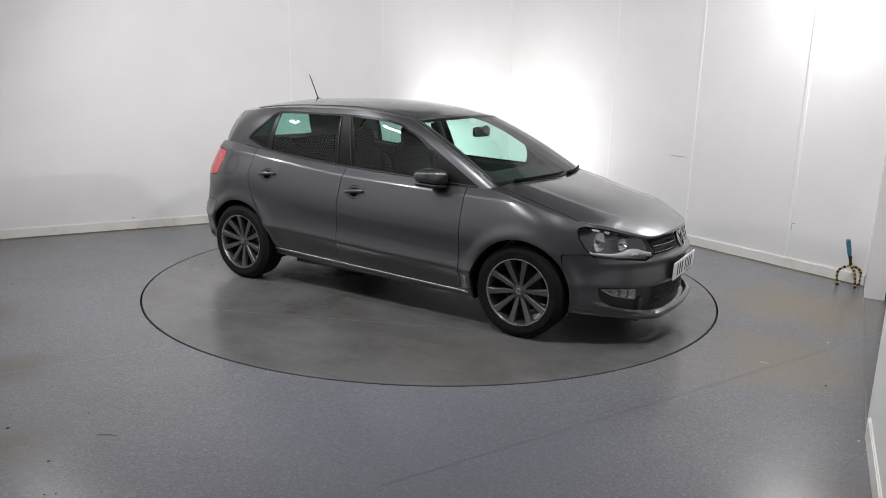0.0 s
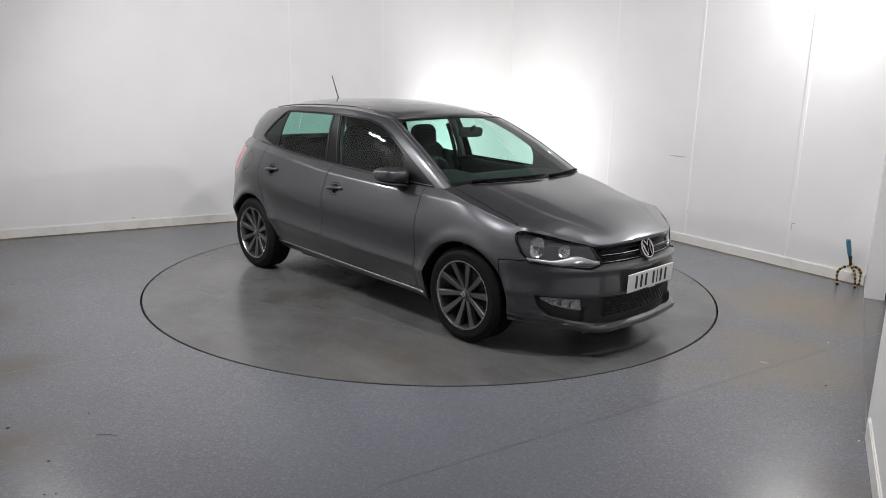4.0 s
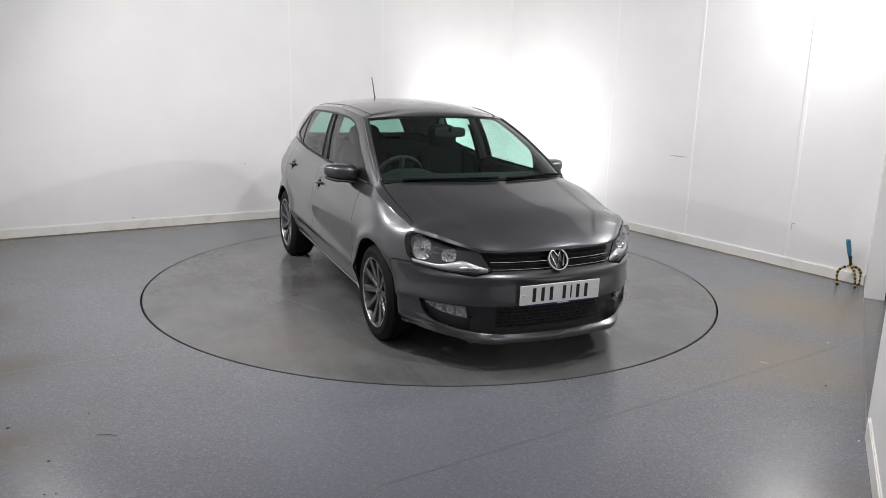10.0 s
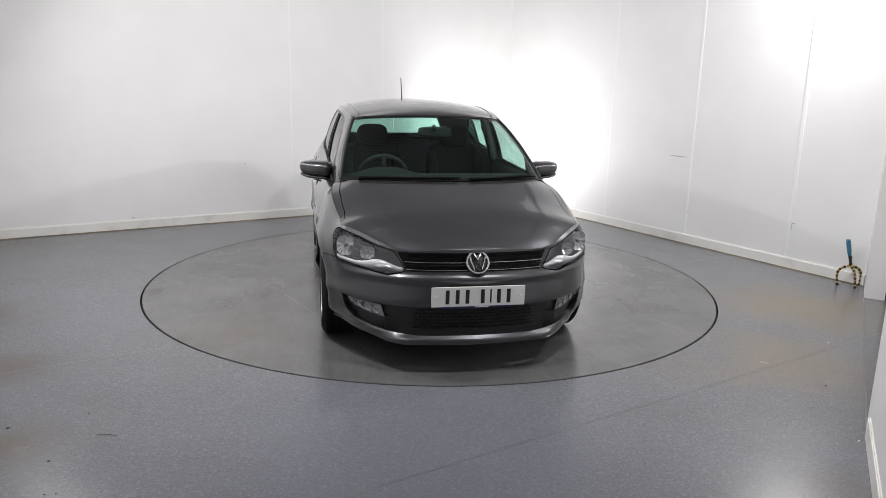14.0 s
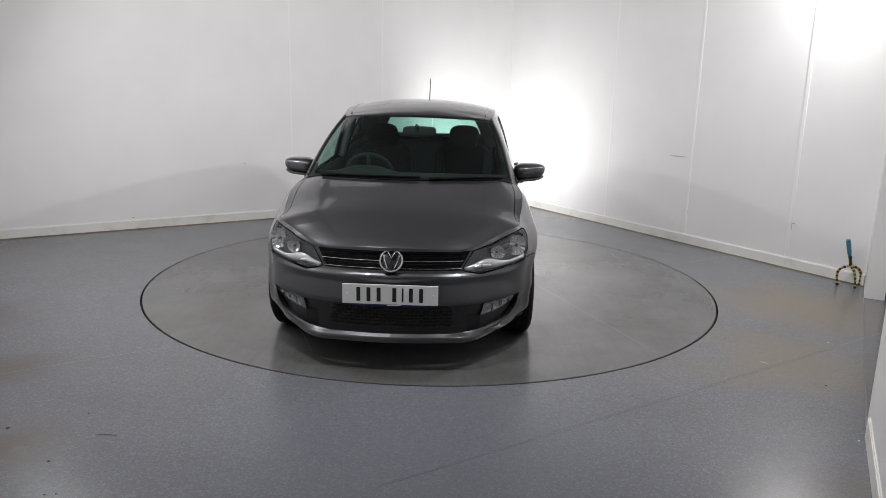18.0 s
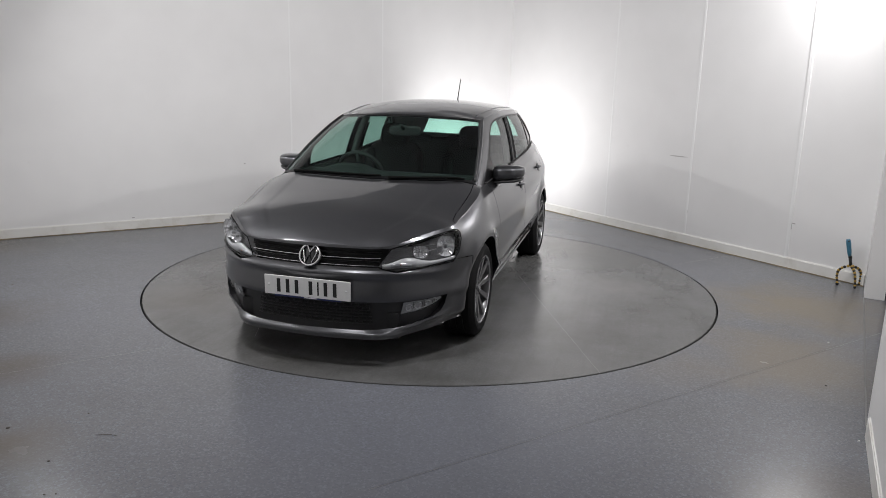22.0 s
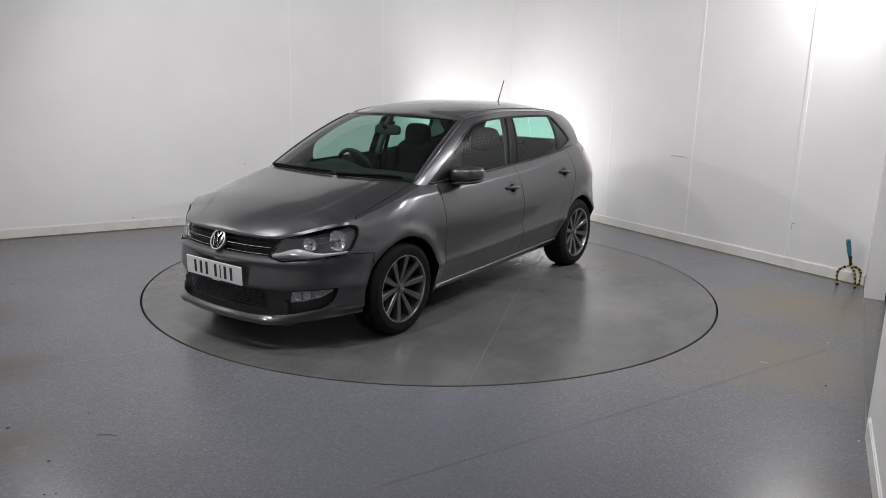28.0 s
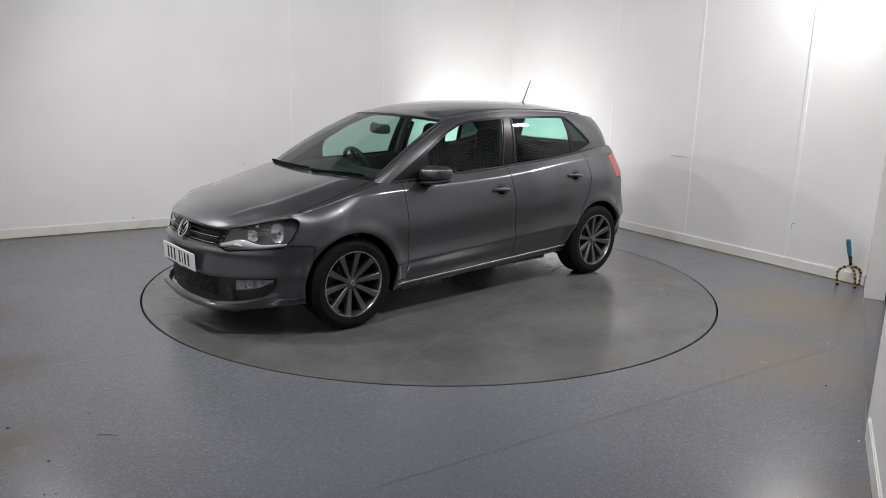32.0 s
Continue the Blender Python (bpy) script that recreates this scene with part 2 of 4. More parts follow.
def lathe(bm, prof, seg=48, axis="y", mat=0):
    """Revolve a profile of (radius, along) about the y axis."""
    rings = []
    for k in range(seg):
        a = 2 * math.pi * k / seg
        rings.append([bm.verts.new((r * math.cos(a), h, r * math.sin(a))) for r, h in prof])
    for k in range(seg):
        A, B = rings[k], rings[(k + 1) % seg]
        for i in range(len(prof) - 1):
            f = bm.faces.new((A[i], B[i], B[i + 1], A[i + 1]))
            f.material_index = mat


# ---- the room ----
def wall_piece(name, a, b, thick=0.14, h=ROOM_H, z0=0.0, label="", outward=1):
    a, b = Vector(a[:2]), Vector(b[:2])
    d = (b - a).normalized()
    n = Vector((-d.y, d.x)) * thick * outward
    bm = bmesh.new()
    poly = [a, b, b + n, a + n] if outward > 0 else [b, a, a + n, b + n]
    prism(bm, poly, z0, h)
    bmesh.ops.recalc_face_normals(bm, faces=bm.faces)
    return tagged(finish(name, bm, M_WALL, smooth=False), label or "white painted panel wall", "wall", kind="structure")


# every wall runs so that the room lies on its right-hand side
wall_piece("wall_west", C_LEFT, C_BACK, label="white painted wall of tall panels, faintly scuffed")
wall_piece("wall_north", C_BACK, C_RIGHT, label="white painted panel wall with scuffs above the skirting")
wall_piece("wall_southwest", C_NEAR, C_LEFT)
wall_piece("wall_southeast", DOOR_A, C_NEAR, label="white painted wall ending at the vehicle opening")
wall_piece("wall_east", C_RIGHT, DOOR_B, label="white painted jamb of the vehicle opening")
u_door = (DOOR_A - DOOR_B).normalized()
out = Vector((-u_door.y, u_door.x))
wall_piece("wall_outer", DOOR_B + out * 0.6 - u_door * 1.0, DOOR_A + out * 0.6 + u_door * 1.0, label="plain pale wall beyond the vehicle opening")


def sheet(name, poly, z, material, thick=0.1, label="", category=""):
    bm = bmesh.new()
    prism(bm, poly, z, z + thick)
    bmesh.ops.recalc_face_normals(bm, faces=bm.faces)
    return tagged(finish(name, bm, material, smooth=False), label, category, kind="structure")


HULL = [(-7, -8), (7, -8), (7, 7), (-7, 7)]
sheet("ceiling", HULL, ROOM_H, M_CEIL, label="dark high ceiling above the lamps", category="ceiling")


def floor_ring():
    """The floor with a round opening for the turntable."""
    bm = bmesh.new()
    n, r0 = 160, TABLE_R + 0.004
    rings = []
    for k in range(n):
        a = 2 * math.pi * k / n
        c, s = math.cos(a), math.sin(a)
        far = min(7.0 / max(abs(c), 1e-6), (8.0 if s < 0 else 7.0) / max(abs(s), 1e-6))
        rings.append([bm.verts.new((c * q, s * q, z)) for q, z in ((r0, -0.06), (r0, -0.002), (r0 + 0.002, 0.0), (r0 + 0.6, 0.0), (far, 0.0))])
    for k in range(n):
        A, B = rings[k], rings[(k + 1) % n]
        for i in range(4):
            bm.faces.new((A[i], A[i + 1], B[i + 1], B[i]))
    return tagged(finish("floor", bm, M_FLOOR, smooth=False), "speckled blue-grey vinyl floor with worn brownish patches", "floor", kind="structure")


floor_ring()
bm = bmesh.new()
bmesh.ops.create_circle(bm, cap_ends=True, segments=96, radius=TABLE_R + 0.3)
bmesh.ops.translate(bm, vec=(0, 0, -0.055), verts=bm.verts)
tagged(finish("turntable_pit", bm, M_PIT, smooth=False), "black gap round the turntable", "floor gap", kind="structure")


def make_turntable():
    bm = bmesh.new()
    n = 160
    rings = []
    for k in range(n):
        a = 2 * math.pi * k / n
        rings.append([bm.verts.new((math.cos(a) * q, math.sin(a) * q, z)) for q, z in ((TABLE_R - 0.010, -0.05), (TABLE_R - 0.010, -0.002), (TABLE_R - 0.012, 0.0), (1.2, 0.0), (0.5, 0.0))])
    mid = bm.verts.new((0, 0, 0))
    for k in range(n):
        A, B = rings[k], rings[(k + 1) % n]
        for i in range(4):
            bm.faces.new((A[i], B[i], B[i + 1], A[i + 1]))
        bm.faces.new((A[4], B[4], mid))
    bmesh.ops.recalc_face_normals(bm, faces=bm.faces)
    return tagged(finish("turntable", bm, M_DISC, smooth=False), "round turntable in worn grey vinyl, flush with the floor", "turntable")


turntable = make_turntable()


M_SEALANT = simple("grimy_sealant", (0.22, 0.175, 0.11), 0.7, grain=0.5, gscale=3)


def skirting(name, a, b, h=0.10, thick=0.016, sealed=True):
    a, b = Vector(a[:2]), Vector(b[:2])
    d = (b - a).normalized()
    n = Vector((d.y, -d.x)) * thick
    bm = bmesh.new()
    prism(bm, [a, a + n, b + n, b], 0.0, h - 0.008)
    prism(bm, [a, a + n * 0.55, b + n * 0.55, b], h - 0.008, h)
    bmesh.ops.recalc_face_normals(bm, faces=bm.faces)
    if sealed:
        seal = bmesh.new()
        prism(seal, [a, a + n * 1.5, b + n * 1.5, b], 0.0, 0.009)
        bmesh.ops.recalc_face_normals(seal, faces=seal.faces)
        tagged(finish("trim", seal, M_SEALANT, smooth=False), "grimy bead of sealant at the foot of the skirting", "sealant", kind="structure")
    return tagged(finish(name, bm, M_SKIRT, smooth=False), "white painted skirting board, scuffed and dirty at the floor", "skirting board", kind="structure")


bm = bmesh.new()
lathe(bm, [(TABLE_R - .0095, -.05), (TABLE_R - .0095, -.004), (TABLE_R - .006, -.004), (TABLE_R - .006, -.05)], 160)
bmesh.ops.rotate(bm, verts=bm.verts, matrix=Matrix.Rotation(radians(90), 3, "X"))
bmesh.ops.recalc_face_normals(bm, faces=bm.faces)
part("edge_ring", bm, M_PIT, turntable, "black edging of the turntable")

skirting("baseboard", C_LEFT, C_BACK)
skirting("baseboard", C_BACK, C_RIGHT)
skirting("baseboard", DOOR_A + (C_NEAR - DOOR_A).normalized() * .12, C_NEAR, thick=.011, sealed=False)
skirting("baseboard", C_NEAR, C_LEFT, sealed=False)

# ---- the car ----
def spline(pts, n):
    """Catmull-Rom through control points, n samples to a span."""
    P = [np.array(q, float) for q in pts]
    P = [2 * P[0] - P[1]] + P + [2 * P[-1] - P[-2]]
    res = []
    for i in range(1, len(P) - 2):
        for k in range(n):
            t = k / n
            a, b, c, d = P[i - 1], P[i], P[i + 1], P[i + 2]
            res.append(0.5 * ((2 * b) + (c - a) * t + (2 * a - 5 * b + 4 * c - d) * t * t + (3 * b - a - 3 * c + d) * t ** 3))
    res.append(P[-2])
    return np.array(res)


class Table:
    """A smooth function through a few (x, y) knots."""

    def __init__(self, *knots):
        c = spline(sorted(knots), 48)
        order = np.argsort(c[:, 0])
        self.x, self.y = c[order, 0], c[order, 1]

    def __call__(self, x):
        return float(np.interp(x, self.x, self.y))


def smooth(a, b, x):
    t = min(1.0, max(0.0, (x - a) / (b - a)))
    return t * t * (3 - 2 * t)


# plan outline at hip height, from the nose's middle along one flank to the tail's middle
PLAN = spline([(2.030, 0), (2.022, .15), (2.000, .30), (1.955, .44), (1.880, .56), (1.775, .670), (1.640, .751), (1.45, .803), (1.22, .824), (.8, .822),
               (.2, .824), (-.5, .824), (-1.0, .824), (-1.30, .820), (-1.55, .793), (-1.70, .733), (-1.81, .632), (-1.885, .48), (-1.925, .25), (-1.935, 0)], 60)
PLAN[0, 1] = PLAN[-1, 1] = 0.0
PLAN_S = np.concatenate([[0], np.cumsum(np.hypot(*np.diff(PLAN, axis=0).T))])
S_END = float(PLAN_S[-1])
_tan = np.gradient(PLAN, axis=0)
_tan[0], _tan[-1] = (0, 1), (0, -1)
_tan /= np.linalg.norm(_tan, axis=1)[:, None]
PLAN_N = np.stack([_tan[:, 1], -_tan[:, 0]], 1)

Z_TOP = Table((2.03, .684), (1.97, .675), (1.88, .706), (1.75, .748), (1.64, .764), (1.55, .772), (1.4, .805), (1.22, .853), (1.0, .905), (.86, .913), (.5, .928),
              (0, .948), (-.28, .967), (-.6, .993), (-1, 1.030), (-1.25, 1.058), (-1.5, 1.078), (-1.7, 1.07), (-1.8, 1.055), (-1.94, 1.04))
Z_BOT = Table((2.03, .165), (1.95, .168), (1.8, .188), (1.55, .210), (1.2, .20), (.9, .195), (-.9, .235), (-1.5, .25), (-1.94, .26))
FRONT = Table((.14, .0), (.165, .012), (.184, .021), (.194, .020), (.205, .006), (.222, -.013), (.25, -.026), (.33, -.024), (.368, -.008), (.39, -.003), (.45, -.007), (.49, -.011), (.512, -.009), (.526, -.004), (.536, -.008),
              (.555, -.026), (.60, -.038), (.65, -.047), (.684, -.054), (.72, -.085), (.78, -.15))
REAR = Table((.2, -.04), (.3, 0), (.5, 0), (.56, -.014), (.62, -.06), (.8, -.095), (1.0, -.13), (1.12, -.16))
FLANK = Table((.16, -.085), (.20, -.062), (.225, -.046), (.27, -.030), (.315, -.019), (.35, -.006), (.375, .006), (.389, .011), (.402, .009), (.425, .003), (.45, -.001), (.48, -.003), (.53, -.001), (.60, .006),
              (.66, .005), (.71, -.004), (.76, -.018), (.80, -.031), (.835, -.043), (.856, -.051), (.866, -.058), (.90, -.088), (.92, -.104), (1.0, -.155), (1.2, -.28))
CREASE = Table((2.0, .80), (1.6, .80), (1.3, .838), (1.05, .858), (.86, .864), (.33, .884), (-.21, .908), (-.5, .935), (-.8, .966), (-1.2, 1.004), (-1.7, 1.035), (-2.0, 1.045))
AXLE_F, AXLE_R, HUB_Z, HUB_Y, TYRE_R = 1.226, -1.230, 0.297, 0.815, 0.297
ARCH_R = 0.337


def plan_at(s):
    s = min(max(s, 0.0), S_END)
    return (float(np.interp(s, PLAN_S, PLAN[:, 0])), float(np.interp(s, PLAN_S, PLAN[:, 1])),
            float(np.interp(s, PLAN_S, PLAN_N[:, 0])), float(np.interp(s, PLAN_S, PLAN_N[:, 1])))


def s_of(x):
    """Arc length at which the flank passes x."""
    return float(np.interp(-x, -PLAN[:, 0], PLAN_S))


def s_near(x, y):
    """Arc length of the plan point nearest to (x, y)."""
    return float(PLAN_S[np.argmin(np.hypot(PLAN[:, 0] - x, PLAN[:, 1] - y))])


def body(s, z):
    """A point of the lower body on the left-hand flank."""
    x, y, nx, ny = plan_at(s)
    front, rear = smooth(.40, .93, nx), smooth(.40, .93, -nx)
    h = Z_TOP(x) - z
    # the flank's profile rises towards the tail, at the shoulder more than at the sill
    up = smooth(.42, .76, z)
    q = z - (1 - up) * .0455 * (.8 - min(.9, max(-1.1, x))) - up * (CREASE(x) - .861)
    wing = smooth(.92, 1.35, x)
    side_in = FLANK(q)
    if z < .44:
        side_in += (-.003 - .045 * smooth(.27, .19, z) - side_in) * smooth(1.30, 1.46, x) * smooth(.44, .34, z)
    if q > .66:
        side_in = .005 + (side_in - .005) * (1 - wing)
    side_in -= .040 * smooth(-.75, -1.45, x) * smooth(.80, 1.04, z) + .030 * smooth(-1.35, -1.6, x) * smooth(.55, .85, z)
    near_arch = math.exp(-((math.hypot(x - AXLE_F, z - HUB_Z) - ARCH_R) / .045) ** 2)
    if z < .42:
        side_in += (max(side_in, -.028) - side_in) * near_arch
    flank = side_in - .088 * max(0.0, 1 - max(h, 0.0) / .21) ** 2.7 * wing * (1 - .35 * smooth(1.45, 1.65, x))
    keep = smooth(.68, .42, s)
    nose = FRONT(z) if z > .222 else FRONT(z) * keep - (1 - keep) * (.013 + (.222 - z) * .40)
    off = front * (nose + .012 * math.exp(-((s - .385) / .06) ** 2) * smooth(.222, .195, z)) + rear * (REAR(z) - 0.04 * smooth(.1, 0, h)) + (1 - front - rear) * flank
    for ax in (AXLE_F, AXLE_R):
        r = math.hypot(x - ax, z - HUB_Z)
        off += 0.019 * math.exp(-((r - ARCH_R - .020) / 0.050) ** 2) * (1 - front) * (smooth(.16, .32, z) if ax > 0 else smooth(.26, .44, z))
    # thin ridge under the fog lamp bays
    edge = .222 + .34 * max(0.0, s - .5) ** 1.5
    off += .007 * smooth(.40, .50, s) * smooth(.88, .78, s) * math.exp(-((z - edge + .008) / .012) ** 2)
    return Vector((x + nx * off, max(0.0, y + ny * off), z))


def span(a, b, n):
    return [a + (b - a) * k / n for k in range(n + 1)]


def normal_of(fn, a, b, e=0.004):
    n = (fn(a + e, b) - fn(a - e, b)).cross(fn(a, b + e) - fn(a, b - e))
    return n.normalized() if n.length > 1e-12 else Vector((0, 0, 1))


def inside(poly, x, y):
    c = False
    for i in range(len(poly)):
        (x1, y1), (x2, y2) = poly[i], poly[i - 1]
        if (y1 > y) != (y2 > y) and x < (x2 - x1) * (y - y1) / (y2 - y1) + x1:
            c = not c
    return c


def circle(cx, cy, r, n=28):
    return [(cx + r * math.cos(2 * math.pi * k / n), cy + r * math.sin(2 * math.pi * k / n)) for k in range(n)]


def panels(fn, columns, rows, regions, default, gap=0.0):
    """Lay a flat sheet in the surface's own coordinates, cut it along the outlines of the regions, and
    bend each piece onto the surface fn, on both flanks. Regions: (key, outline). Gives {key: (points, faces, normals)}."""
    bm = bmesh.new()
    grid = [[bm.verts.new((c, r, 0)) for r in rows(c)] for c in columns]
    for A, B in zip(grid, grid[1:]):
        for i in range(len(A) - 1):
            bm.faces.new((A[i], B[i], B[i + 1], A[i + 1]))
    for key, poly in regions:
        for i in range(len(poly)):
            a, b = Vector((*poly[i], 0)), Vector((*poly[i - 1], 0))
            d = b - a
            if d.length < 1e-6:
                continue
            lo = (min(a.x, b.x) - .03, min(a.y, b.y) - .03)
            hi = (max(a.x, b.x) + .03, max(a.y, b.y) + .03)
            fs = [f for f in bm.faces if any(lo[0] <= v.co.x <= hi[0] for v in f.verts) and any(lo[1] <= v.co.y <= hi[1] for v in f.verts)]
            geom = list({v for f in fs for v in f.verts}) + list({e for f in fs for e in f.edges}) + fs
            bmesh.ops.bisect_plane(bm, geom=geom, plane_co=a, plane_no=Vector((-d.y, d.x, 0)).normalized(), dist=1e-6)
    pieces, owner = {}, {}
    bm.verts.index_update()
    bm.faces.index_update()
    for f in bm.faces:
        c = f.calc_center_median()
        key = default
        for k, poly in regions:
            if inside(poly, c.x, c.y):
                key = k
        owner[f.index] = key
        pieces.setdefault(key, []).append([v.index for v in f.verts])
    push = {}
    for e in bm.edges:
        fs = e.link_faces
        if len(fs) == 2 and owner[fs[0].index] != owner[fs[1].index]:
            t = (e.verts[1].co - e.verts[0].co).normalized()
            for f in fs:
                n = Vector((-t.y, t.x, 0))
                if n.dot(f.calc_center_median() - e.verts[0].co) < 0:
                    n = -n
                for v in e.verts:
                    push.setdefault((owner[f.index], v.index), []).append(n)
    bm.verts.ensure_lookup_table()
    flat = [(v.co.x, v.co.y) for v in bm.verts]
    bm.free()
    done = {}
    for key, faces in pieces.items():
        used = sorted({i for f in faces for i in f})
        at = {i: k for k, i in enumerate(used)}
        pts = [fn(*flat[i]) for i in used]
        nrm = [normal_of(fn, *flat[i]) for i in used]
        slim = []
        for k, i in enumerate(used):
            ns = push.get((key, i))
            if ns and gap:
                n = sum(ns, Vector((0, 0, 0)))
                n = n.normalized() if n.length > 1e-6 else n
                slim.append(fn(flat[i][0] + n.x * gap, flat[i][1] + n.y * gap))
            else:
                slim.append(pts[k])
        done[key] = (slim, [[at[i] for i in f] for f in faces], nrm, pts)
    return done


def flip_y(v):
    return Vector((v.x, -v.y, v.z))


def shell(name, piece, material, parent, sides=(1, -1), inset=0.0, rim=0.0, label="", whole=False):
    """Mesh objects from a piece: one for each flank, or one for both when sides is 0. rim: depth of the turned-in edge."""
    slim, faces, nrm, full = piece
    pts = full if whole else slim
    made = []
    for group in ([(1, -1)] if sides == 0 else [(k,) for k in sides]):
        V, F, N = [], [], []
        for sd in group:
            base = len(V)
            q = [p - n * inset for p, n in zip(pts, nrm)]
            nn = list(nrm)
            if sd < 0:
                q, nn = [flip_y(p) for p in q], [flip_y(n) for n in nn]
            fs = [[base + i for i in (f if sd > 0 else f[::-1])] for f in faces]
            V += q
            N += nn
            F += fs
            if rim:
                count = {}
                for f in fs:
                    for i in range(len(f)):
                        count[(f[i], f[(i + 1) % len(f)])] = 1
                for (a, b) in list(count):
                    if (b, a) in count or (group == (1, -1) and abs(V[a].y) < 1e-4 and abs(V[b].y) < 1e-4):
                        continue
                    k = len(V)
                    V += [V[a], V[b], V[b] - N[b] * rim, V[a] - N[a] * rim]
                    e = (V[b] - V[a])
                    m = e.cross(N[a]).normalized()
                    N += [m, m, m, m]
                    F.append([k + 1, k, k + 3, k + 2])
        me = bpy.data.meshes.new(name)
        me.from_pydata([tuple(v) for v in V], [], F)
        me.polygons.foreach_set("use_smooth", [True] * len(me.polygons))
        me.normals_split_custom_set_from_vertices([tuple(n) for n in N])
        me.materials.append(material)
        ob = new(name, me)
        ob.parent = parent
        if label:
            tagged(ob, label)
        made.append(ob)
    return made


car = tagged(new("car"), "dark grey metallic five-door hatchback standing on the turntable", "car")

# outlines on the flattened flank: arc length from the nose and height
S = s_of
ARCH_F, ARCH_B = circle(S(AXLE_F), HUB_Z, ARCH_R, 36), circle(S(AXLE_R), HUB_Z, ARCH_R, 36)
HEADLAMP = [(s_near(1.897, .430) + .012, .664), (s_near(1.945, .385), .572), (.43, .556), (.50, .545), (.68, .556), (.86, .573), (.918, .625), (.958, .690), (.968, .722), (.955, .737), (.92, .746), (.85, .739), (.75, .722), (.62, .694), (.52, .675)]
GRILLE = [(-.02, .566), (.415, .566), (.480, .664), (-.02, .664)]
INTAKE = [(-.02, .213), (.36, .215), (.47, .224), (.50, .226), (.50, .370), (-.02, .368)]
FOG_BAY = [(.50, .226), (.57, .233), (.656, .249), (.73, .268), (.785, .298), (.812, .335), (.822, .385), (.79, .384), (.72, .380), (.50, .370)]
BUMPER_F = [(-.02, .1), (S(1.545), .1), (S(1.50), .575), (S(1.66), .586), (.68, .555), (.50, .540), (.41, .56), (.40, .57), (-.02, .57)]
WING = [(S(1.545), .1), (S(.797), .1), (S(.797), 1.2), (.42, 1.2), (.42, .57), (.40, .57), (.41, .56), (.50, .540), (.68, .555), (S(1.66), .586), (S(1.50), .575)]
LIP = [(-.02, .57), (.42, .57), (.42, 1.2), (-.02, 1.2)]
FRONT_DOOR = [(S(.797), .27), (S(.755), .245), (S(-.17), .270), (S(-.24), .30), (S(-.20), 1.2), (S(.797), 1.2)]
REAR_DOOR = [(S(-.24), .30), (S(-.21), .272), (S(-.84), .292), (S(-.90), .34), (S(-.95), .50), (S(-1.08), .70), (S(-1.12), .86), (S(-1.09), 1.2), (S(-.20), 1.2)]
SILL = [(S(.93), .1), (S(-.98), .1), (S(-.98), .294), (S(-.84), .290), (S(-.20), .270), (S(.735), .243), (S(.80), .26), (S(.93), .26)]
BUMPER_B = [(S(-1.52), .1), (S_END + .02, .1), (S_END + .02, .60), (S(-1.7), .62), (S(-1.50), .60)]
TAIL = [(S(-1.50), .815), (S(-1.475), .90), (S(-1.47), 1.00), (S(-1.6), 1.015), (S(-1.84), 1.00), (S(-1.86), .80)]


cols = sorted(set([round(v, 4) for v in np.linspace(0, S(1.5), 56)] + [round(v, 4) for v in np.linspace(S(1.5), S(-1.5), 100)] + [round(v, 4) for v in np.linspace(S(-1.5), S_END, 24)]))


def body_rows(s):
    x = plan_at(s)[0]
    a, b = Z_BOT(x), Z_TOP(x)
    return [a + (b - a) * (1 - (1 - k / 54) ** 1.25) for k in range(55)]


REGIONS = [("front_bumper", BUMPER_F), ("front_wing", WING), ("bonnet_lip", LIP), ("sill", SILL), ("front_door", FRONT_DOOR), ("rear_door", REAR_DOOR), ("rear_bumper", BUMPER_B),
           ("grille", GRILLE), ("headlamp", HEADLAMP), ("intake", INTAKE), ("fog_bay", FOG_BAY), ("tail_lamp", TAIL), ("arch", ARCH_F), ("arch", ARCH_B)]
side = panels(body, cols, body_rows, REGIONS, "rear_quarter", gap=0.0024)
for key in ("front_bumper", "rear_bumper", "bonnet_lip"):
    shell(key, side[key], M_PAINT, car, sides=0, rim=.034 if key == "front_bumper" else .012)
DOORS = {}
for key in ("front_wing", "front_door", "rear_door", "rear_quarter", "sill"):
    DOORS[key] = shell(key, side[key], M_PAINT, car, rim=0.014)
    for ob, sd in zip(DOORS[key], (1, -1)):
        shell("backing", side[key], M_SHUT, ob, sides=(sd,), inset=0.013, whole=True)


# ---- bonnet and wing tops: a crowned sheet between the shoulders ----
def edge_table(points):
    """Look up (y, z) of an edge curve by its x."""
    P = sorted(((p.x, p.y, p.z) for p in points))
    xs, ys, zs = (np.array([p[i] for p in P]) for i in range(3))
    return lambda x: (float(np.interp(x, xs, ys)), float(np.interp(x, xs, zs)))


NOSE = [body(s, Z_TOP(plan_at(s)[0])) for s in np.linspace(0, s_of(.70), 140)]
NOSE[0].y = 0.0
nose_edge = edge_table(NOSE)
NOSE_X = NOSE[0].x
BON_MID = Table((NOSE_X, .684), (1.94, .706), (1.86, .746), (1.75, .792), (1.6, .842), (1.4, .889), (1.2, .931), (1.1, .952), (.7, 1.04))
ROW_X = [NOSE_X - (NOSE_X - .72) * (k / 60) ** 1.6 for k in range(61)][::-1]


